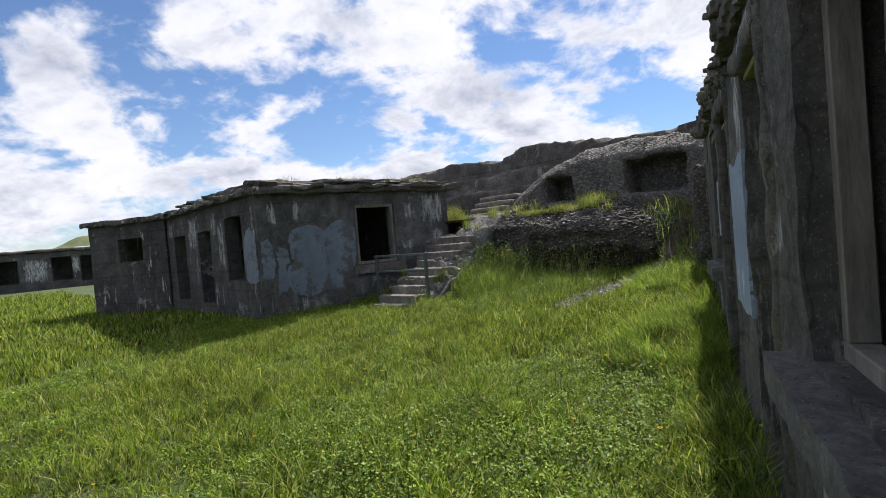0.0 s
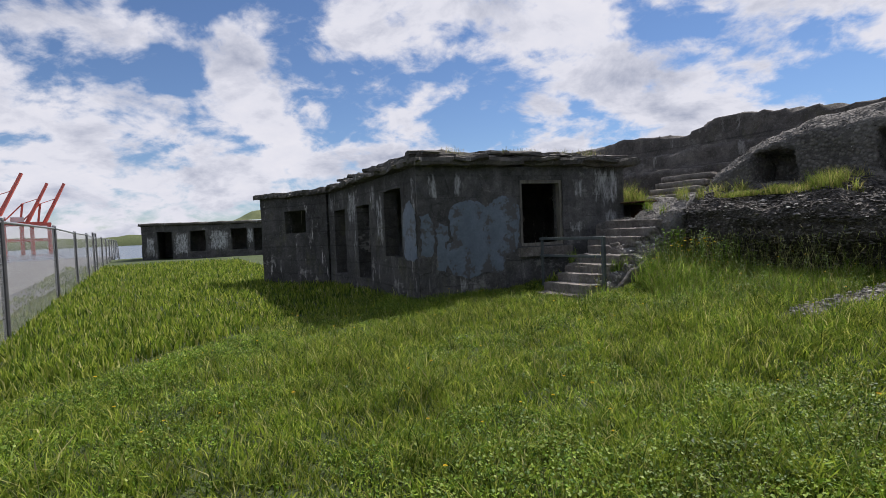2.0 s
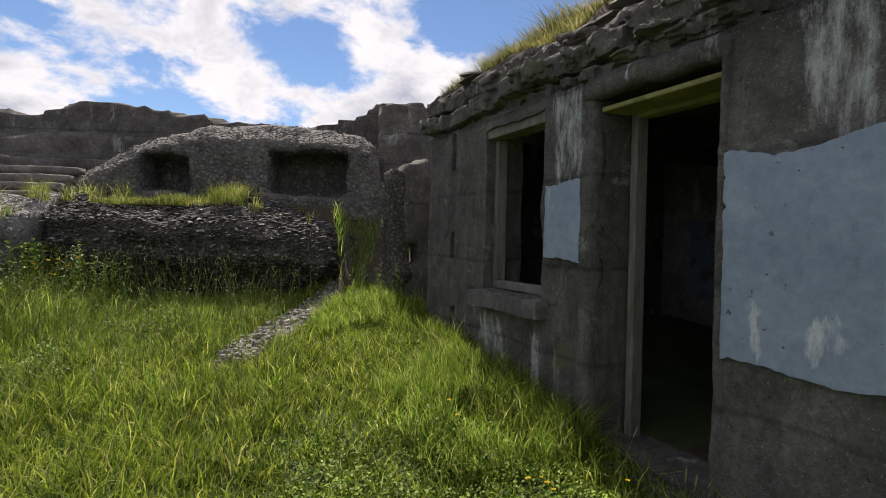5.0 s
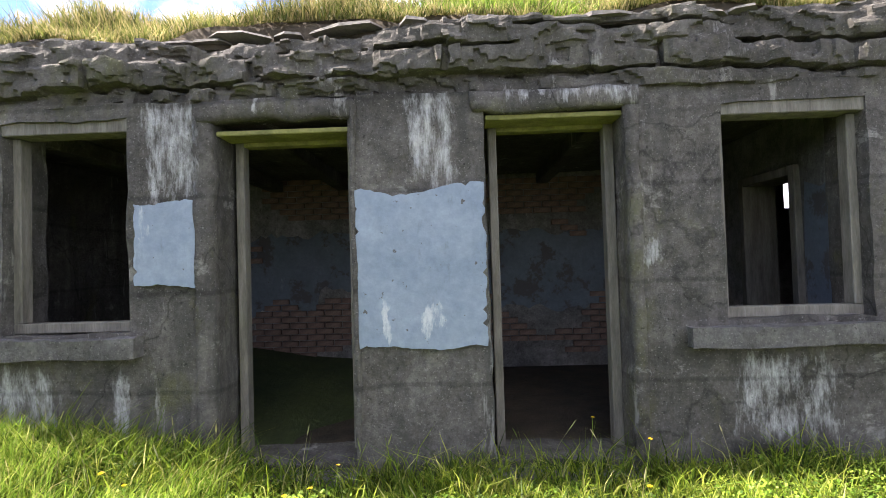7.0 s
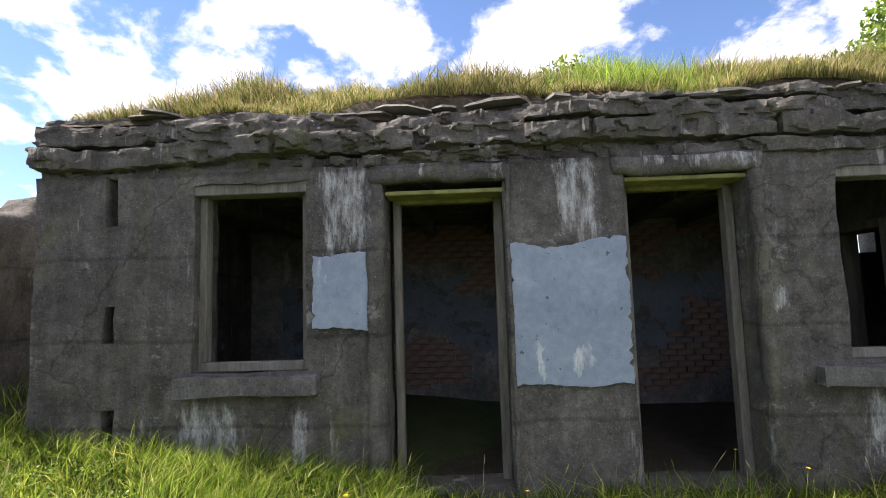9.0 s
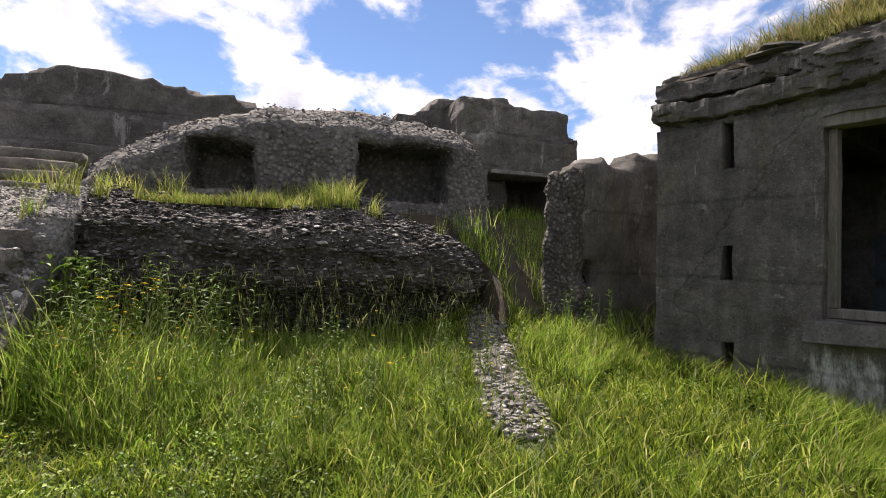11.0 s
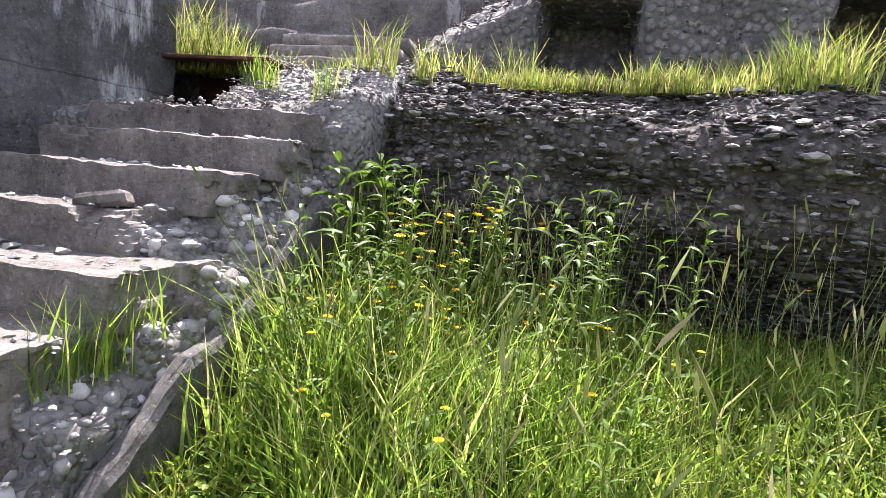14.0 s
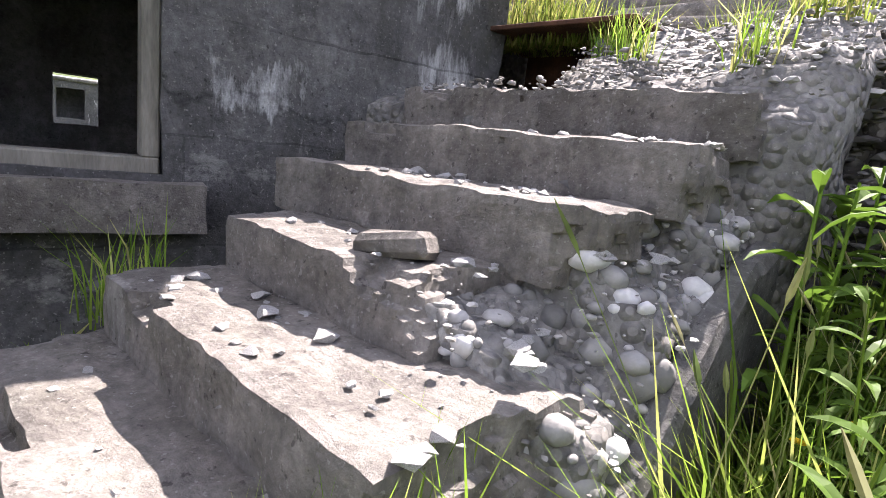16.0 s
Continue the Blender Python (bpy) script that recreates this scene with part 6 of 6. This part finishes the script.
def meadow_plants():
    rng = random.Random(6)
    fl, wd, tw = flower_proto(), weed_proto(), tall_weed_proto()

    def at(n, a):
        v = STAIR @ Vector((n, a, 0))
        return v.x, v.y
    for i in range(120):
        if i < 80:
            n, a = 1.35 + abs(rng.gauss(0, 0.4)), rng.gauss(0.1, 0.42)
        else:
            n, a = rng.uniform(1.3, 4.4), rng.uniform(-1.6, 0.9)
        if a > 0.95:
            a = 0.9
        x, y = at(n, a)
        if trodden(x, y) < 0.4:
            continue
        s = rng.uniform(0.6, 1.0)
        copy_thing(fl, pose(x, y, float(ground_z(x, y)) - 0.01, rng.uniform(-9, 9), rng.uniform(-9, 9), rng.uniform(0, 360))).scale = (s, s, s)
    for i in range(90):
        x, y = rng.uniform(-5, 1.6), rng.uniform(4.5, 11.5)
        if not free_ground(np.array([x]), np.array([y]))[0][0]:
            continue
        s = rng.uniform(0.55, 0.95)
        copy_thing(fl, pose(x, y, float(ground_z(x, y)) - 0.01, rng.uniform(-9, 9), rng.uniform(-9, 9), rng.uniform(0, 360))).scale = (s, s, s)
    for i in range(96):
        n, a = (1.32 + abs(rng.gauss(0, 0.25)), rng.uniform(-0.9, 0.75)) if i < 44 else (rng.uniform(1.4, 4.5), rng.uniform(-1.8, 0.95))
        x, y = at(n, a)
        if trodden(x, y) < 0.4:
            continue
        s = rng.uniform(0.7, 1.15) if i < 44 else rng.uniform(0.45, 0.8)
        copy_thing(wd, pose(x, y, float(ground_z(x, y)) - 0.02, rng.uniform(-8, 8), rng.uniform(-8, 8), rng.uniform(0, 360))).scale = (s, s, s)
    for i in range(9):
        n, a = rng.uniform(1.27, 1.45), rng.uniform(0.2, 0.8)
        x, y = at(n, a)
        s = rng.uniform(1.4, 1.9)
        copy_thing(wd, pose(x, y, float(ground_z(x, y)) - 0.02, rng.uniform(-6, 6), rng.uniform(-6, 6), rng.uniform(0, 360))).scale = (s, s, s)
    for i in range(62):
        if i < 30:
            n, a, s = 1.36 + abs(rng.gauss(0, 0.35)), rng.uniform(-0.4, 0.75), rng.uniform(0.75, 1.2)
        elif i < 46:
            n, a, s = rng.gauss(2.35, 0.16), rng.gauss(0.25, 0.22), rng.uniform(0.8, 1.15)
        else:
            n, a, s = rng.uniform(1.6, 4.4), rng.uniform(-1.0, 0.3), rng.uniform(0.45, 0.75)
        x, y = at(n, min(a, 0.9))
        if trodden(x, y) < 0.45:
            continue
        copy_thing(tw, pose(x, y, float(ground_z(x, y)) - 0.02, rng.uniform(-9, 9), rng.uniform(-9, 9), rng.uniform(0, 360))).scale = (s, s, s)
    for i in range(46):
        n, a = 1.5 + abs(rng.gauss(0, 0.28)), rng.gauss(0.4, 0.22)
        x, y = at(n, min(a, 0.9))
        s = rng.uniform(1.0, 1.55)
        copy_thing(fl, pose(x, y, float(ground_z(x, y)) - 0.01, rng.uniform(-9, 9), rng.uniform(-9, 9), rng.uniform(0, 360))).scale = (s, s, s)
    for i in range(10):
        v = BATT @ Vector((rng.uniform(-1.15, -0.65), rng.uniform(-0.75, -0.15), 0))
        s = rng.uniform(0.55, 0.95)
        copy_thing(tw, pose(v.x, v.y, float(ground_z(v.x, v.y)) - 0.02, rng.uniform(-9, 9), rng.uniform(-9, 9), rng.uniform(0, 360))).scale = (s, s, s)
    for p in (fl, wd, tw):
        x, y = at(1.5, -0.3) if p is fl else at(1.4, 0.2) if p is wd else at(1.9, 0.45)
        p.matrix_world = pose(x, y, float(ground_z(x, y)) - 0.01, 4, 3, 50)


meadow_plants()


# ---------- chain-link fence ----------
def fence():
    d = Vector((-0.735, 0.678, 0))
    o = Vector((-5.03, 4.32, 0))
    ob = root("chain_link_fence", pose(0, 0, 0), "grey chain-link fence on dark steel posts", "fence")
    H = 1.86
    L = 96.0
    posts = [0, 6.2, 12.6, 18.1, 23.5, 27.8, 30.0, 36, 42, 48, 54, 60, 66, 72, 78, 84, 90, 96]
    for s in posts:
        p = o + d * s
        z = float(ground_z(p.x, p.y))
        bm = bmesh.new()
        tube_bm(bm, (p.x, p.y, z - 0.2), (p.x, p.y, z + H + (0.22 if s in (27.8, 30.0) else 0.03)), 0.045, None, 10)
        po = part("post", bm, M_DARKPOST, ob)
        bm = bmesh.new()
        bmesh.ops.create_uvsphere(bm, u_segments=8, v_segments=5, radius=0.05, matrix=Matrix.Translation((p.x, p.y, z + H + (0.22 if s in (27.8, 30.0) else 0.04))))
        part("cap", bm, M_GALV, po)
    bm = bmesh.new()
    for a, b in zip(posts, posts[1:]):
        p, q = o + d * a, o + d * b
        tube_bm(bm, (p.x, p.y, float(ground_z(p.x, p.y)) + H), (q.x, q.y, float(ground_z(q.x, q.y)) + H), 0.024, None, 8)
    part("top_rail", bm, M_GALV, ob)
    V, F = [], []

    def wire(p, q, r):
        k = len(V)
        for c in (p, q):
            for t in (0.0, 2.094, 4.188):
                V.append((c.x + r * math.cos(t) * d.x, c.y + r * math.cos(t) * d.y, c.z + r * math.sin(t)))
        for i in range(3):
            j = (i + 1) % 3
            F.append((k + i, k + j, k + 3 + j, k + 3 + i))
    s = -2.0
    while s < L:
        gap = 0.062 if s < 16 else 0.10 if s < 36 else 0.22
        r = 0.006 if s < 16 else 0.0105 if s < 36 else 0.022
        for sg in (1, -1):
            a, b = (s, s + H) if sg == 1 else (s + H, s)
            if a < 0 or b < 0 or max(a, b) > L:
                continue
            p, q = o + d * a, o + d * b
            p.z, q.z = float(ground_z(p.x, p.y)) + 0.02, float(ground_z(q.x, q.y)) + H
            wire(p, q, r)
        s += gap
    place("wire_mesh", mesh_np("wire_mesh", V, F, M_WIRE), None, ob, "woven diamond wire mesh")
    # grey yard beyond the fence
    side = Vector((-0.678, -0.735, 0))
    V, F = [], []
    for i in range(41):
        for j in range(9):
            p = o + d * (-8 + i * 2.2) + side * (0.5 + j * 1.6)
            V.append((p.x, p.y, float(ground_z(p.x, p.y)) + 0.1))
    for i in range(40):
        for j in range(8):
            F.append((i * 9 + j, i * 9 + j + 1, i * 9 + j + 10, i * 9 + j + 9))
    place("pavement", mesh_np("pavement", V, F, M_TARMAC), None, None, "worn grey tarmac yard beyond the fence", "pavement", kind="structure")


fence()


# ---------- far buildings, cranes, sea ----------
def far_casemate():
    m = frame_at(-37.3, 37.3, 58.0)
    ob = root("far_casemate", m, "distant low concrete casemate row with dark openings and turf", "building")
    place("front_wall", wall_mesh("front_wall", 0.0, 24.0, -0.6, 2.8, 0.5, [(1.15, 2.3, -0.1, 2.3), (3.65, 4.9, 0.5, 2.3), (6.9, 8.2, 0.7, 2.4), (8.75, 9.9, 0.4, 2.4), (13, 14.5, 0.6, 2.4)], M_FARWALL, "y", -0.5, 0.35, 0.03, seed=201), None, ob)
    place("end_wall", wall_mesh("end_wall", -6.0, -0.5, -0.6, 2.8, 0.5, [], M_HUT, "x", 0.0, 0.6, 0.03, seed=202), None, ob)
    place("back_wall", wall_mesh("back_wall", 0.0, 24.0, -0.6, 2.8, 0.5, [], M_INSIDE, "y", -6.0, 0.8, 0.03, seed=203), None, ob)
    place("roof_slab", worn_box("roof_slab", -6.2, 0.25, -0.3, 24.2, 2.8, 3.05, M_ROOF, 0.5, 0.05, 204), None, ob)
    xs, ys = np.arange(-5.5, -0.3, 0.5), np.arange(6.5, 24, 0.5)
    X, Y = np.meshgrid(xs, ys, indexing="ij")
    Z = 3.05 + 0.95 * sstep(6.5, 9, Y.ravel()) * sstep(-0.2, -2.0, X.ravel()) * 1.0
    nx, ny = len(xs), len(ys)
    i = (np.arange(nx - 1)[:, None] * ny + np.arange(ny - 1)[None]).ravel()
    place("turf", mesh_np("turf", np.stack([X.ravel(), Y.ravel(), Z], 1), np.stack([i, i + ny, i + ny + 1, i + 1], 1), M_FARTURF, True), None, ob, "green turf mound on the roof")


far_casemate()


def crane(az, dist, size, lean):
    x, y = -0.8 + dist * math.sin(radians(az)), 2.5 + dist * math.cos(radians(az))
    ob = root("harbour_crane", pose(x, y, -2, 0, 0, -az), "distant red container crane with its boom raised", "crane", "harbour cranes")
    s = size
    for lx in (-9, 9):
        for ly in (-6, 6):
            bm = bmesh.new()
            box_bm(bm, (lx - 1.3) * s, (lx + 1.3) * s, (ly - 1.3) * s, (ly + 1.3) * s, 0, 24 * s)
            part("leg", bm, M_RED, ob)
    for z in (11, 24):
        for ly in (-6, 6):
            bm = bmesh.new()
            box_bm(bm, -10.5 * s, 10.5 * s, (ly - 1.0) * s, (ly + 1.0) * s, z * s, (z + 2.2) * s)
            part("cross_beam", bm, M_RED, ob)
    bm = bmesh.new()
    box_bm(bm, -26 * s, 6 * s, -2.0 * s, 2.0 * s, 24.2 * s, 27 * s)
    part("girder", bm, M_RED, ob)
    bm = bmesh.new()
    box_bm(bm, -16 * s, -7 * s, -3 * s, 3 * s, 27.1 * s, 31 * s)
    part("machine_house", bm, M_PALE, ob, "pale machine house")
    tip = (8 * s + 26 * s * math.cos(radians(lean)), 26 * s + 38 * s * math.sin(radians(lean)))
    for ly in (-1.8, 1.8):
        bm = bmesh.new()
        tube_bm(bm, (6 * s, ly * s, 26 * s), (tip[0], ly * s, tip[1]), 1.5 * s, 1.1 * s, 6)
        part("boom", bm, M_RED, ob)
    bm = bmesh.new()
    for k in range(9):
        t0, t1 = k / 9, (k + 1) / 9
        p = lambda t, l: (6 * s + (tip[0] - 6 * s) * t, l * s, 26 * s + (tip[1] - 26 * s) * t)
        tube_bm(bm, p(t0, -1.8 if k % 2 else 1.8), p(t1, 1.8 if k % 2 else -1.8), 0.35 * s, None, 5)
    part("boom_bracing", bm, M_PALE, ob)
    bm = bmesh.new()
    tube_bm(bm, (2 * s, 0, 27 * s), (4 * s, 0, 42 * s), 0.8 * s, None, 6)
    tube_bm(bm, (-9 * s, 0, 27 * s), (4 * s, 0, 42 * s), 0.5 * s, None, 6)
    tube_bm(bm, (4 * s, 0, 42 * s), (tip[0] * 0.72, 0, 26 * s + (tip[1] - 26 * s) * 0.62), 0.3 * s, None, 5)
    part("mast", bm, M_RED, ob)


for az, dist, size, lean in ((-59.0, 330, 0.60, 60), (-57.6, 320, 0.66, 60), (-55.6, 330, 0.60, 60), (-54.4, 330, 0.60, 60)):
    crane(az, dist, size, lean)


def sea():
    V = [(-2500, -1200, -1.6), (-40, -1200, -1.6), (-60, 70, -1.6), (-60, 3000, -1.6), (-2500, 3000, -1.6)]
    place("water", mesh_np("water", V, [(0, 1, 2, 3, 4)], M_SEA), None, None, "grey-blue harbour water beyond the fence", "water", kind="structure")
    V, F = [], []
    r2 = random.Random(4)
    for i in range(60):
        az = radians(-70 + i * 0.9)
        h = 16 + 8 * noise.noise(Vector((i * 0.21, 0, 0))) + 3 * noise.noise(Vector((i * 0.9, 3, 0)))
        for d, z in ((1150, -2), (1160, h), (1500, h + 2), (1510, -2)):
            V.append((d * math.sin(az), d * math.cos(az), z))
    for i in range(59):
        for j in range(3):
            a = i * 4 + j
            F.append((a, a + 4, a + 5, a + 1))
    place("far_shore", mesh_np("far_shore", V, F, M_FARTURF, True), None, None, "low wooded far shore across the harbour", "hill", kind="structure")


sea()


# ---------- tree and bush behind the battery roof ----------
def leaf_crown(rng, blobs, count, size):
    V, F = [], []
    for i in range(count):
        c, r = blobs[rng.integers(len(blobs))]
        v = rng.standard_normal(3)
        v /= np.linalg.norm(v)
        p = np.array(c) + v * np.array(r) * rng.uniform(0.45, 1.05)
        a, b = rng.standard_normal(3), rng.standard_normal(3)
        a /= np.linalg.norm(a)
        b = b - a * (a @ b)
        b /= np.linalg.norm(b)
        s = size * rng.uniform(0.6, 1.3)
        k = len(V)
        V += [p - a * s, p + b * s * 0.45, p + a * s, p - b * s * 0.45]
        F.append((k, k + 1, k + 2, k + 3))
    return V, F


def tree(m, label, height, blobs, count, size, seed, cat="tree"):
    rng = np.random.default_rng(seed)
    ob = root("tree" if cat == "tree" else "bush", m, label, cat)
    bm = bmesh.new()
    tube_bm(bm, (0, 0, 0), (0.1, 0.05, height * 0.55), 0.06 * height / 3, 0.03 * height / 3, 8)
    tube_bm(bm, (0.1, 0.05, height * 0.55), (0.05, 0.12, height * 0.9), 0.03 * height / 3, 0.012 * height / 3, 7)
    part("trunk", bm, M_BARK, ob)
    for c, r in blobs:
        bm = bmesh.new()
        tube_bm(bm, (0.08, 0.04, height * 0.35), tuple(c), 0.018 * height / 3, 0.006 * height / 3, 6)
        part("limb", bm, M_BARK, ob)
    V, F = leaf_crown(rng, blobs, count, size)
    place("crown", mesh_np("crown", V, F, M_LEAF), None, ob, "ragged green leaves")


tree(BATT @ pose(12.6, 7.5, 0), "tall leafy green tree standing behind the battery", 8.0, [((0, 0, 6.6), (1.1, 1.0, 0.8)), ((1.0, 0.3, 6.0), (1.0, 0.9, 0.7)), ((-1.1, 0, 6.1), (1.0, 0.9, 0.6)), ((0.2, 0.2, 7.6), (0.8, 0.8, 0.7)), ((2.0, 0.2, 6.6), (0.9, 0.8, 0.6)), ((-0.4, 0.3, 5.3), (1.2, 0.9, 0.6))], 6500, 0.085, 301)
tree(BATT @ pose(4.0, 1.3, 3.2), "small green bush growing on the battery roof turf", 0.75, [((0, 0, 0.45), (0.4, 0.3, 0.25)), ((0.5, 0.1, 0.4), (0.35, 0.3, 0.22)), ((-0.4, 0, 0.3), (0.3, 0.25, 0.2)), ((1.0, 0.1, 0.3), (0.35, 0.3, 0.2))], 2200, 0.035, 302, "bush")
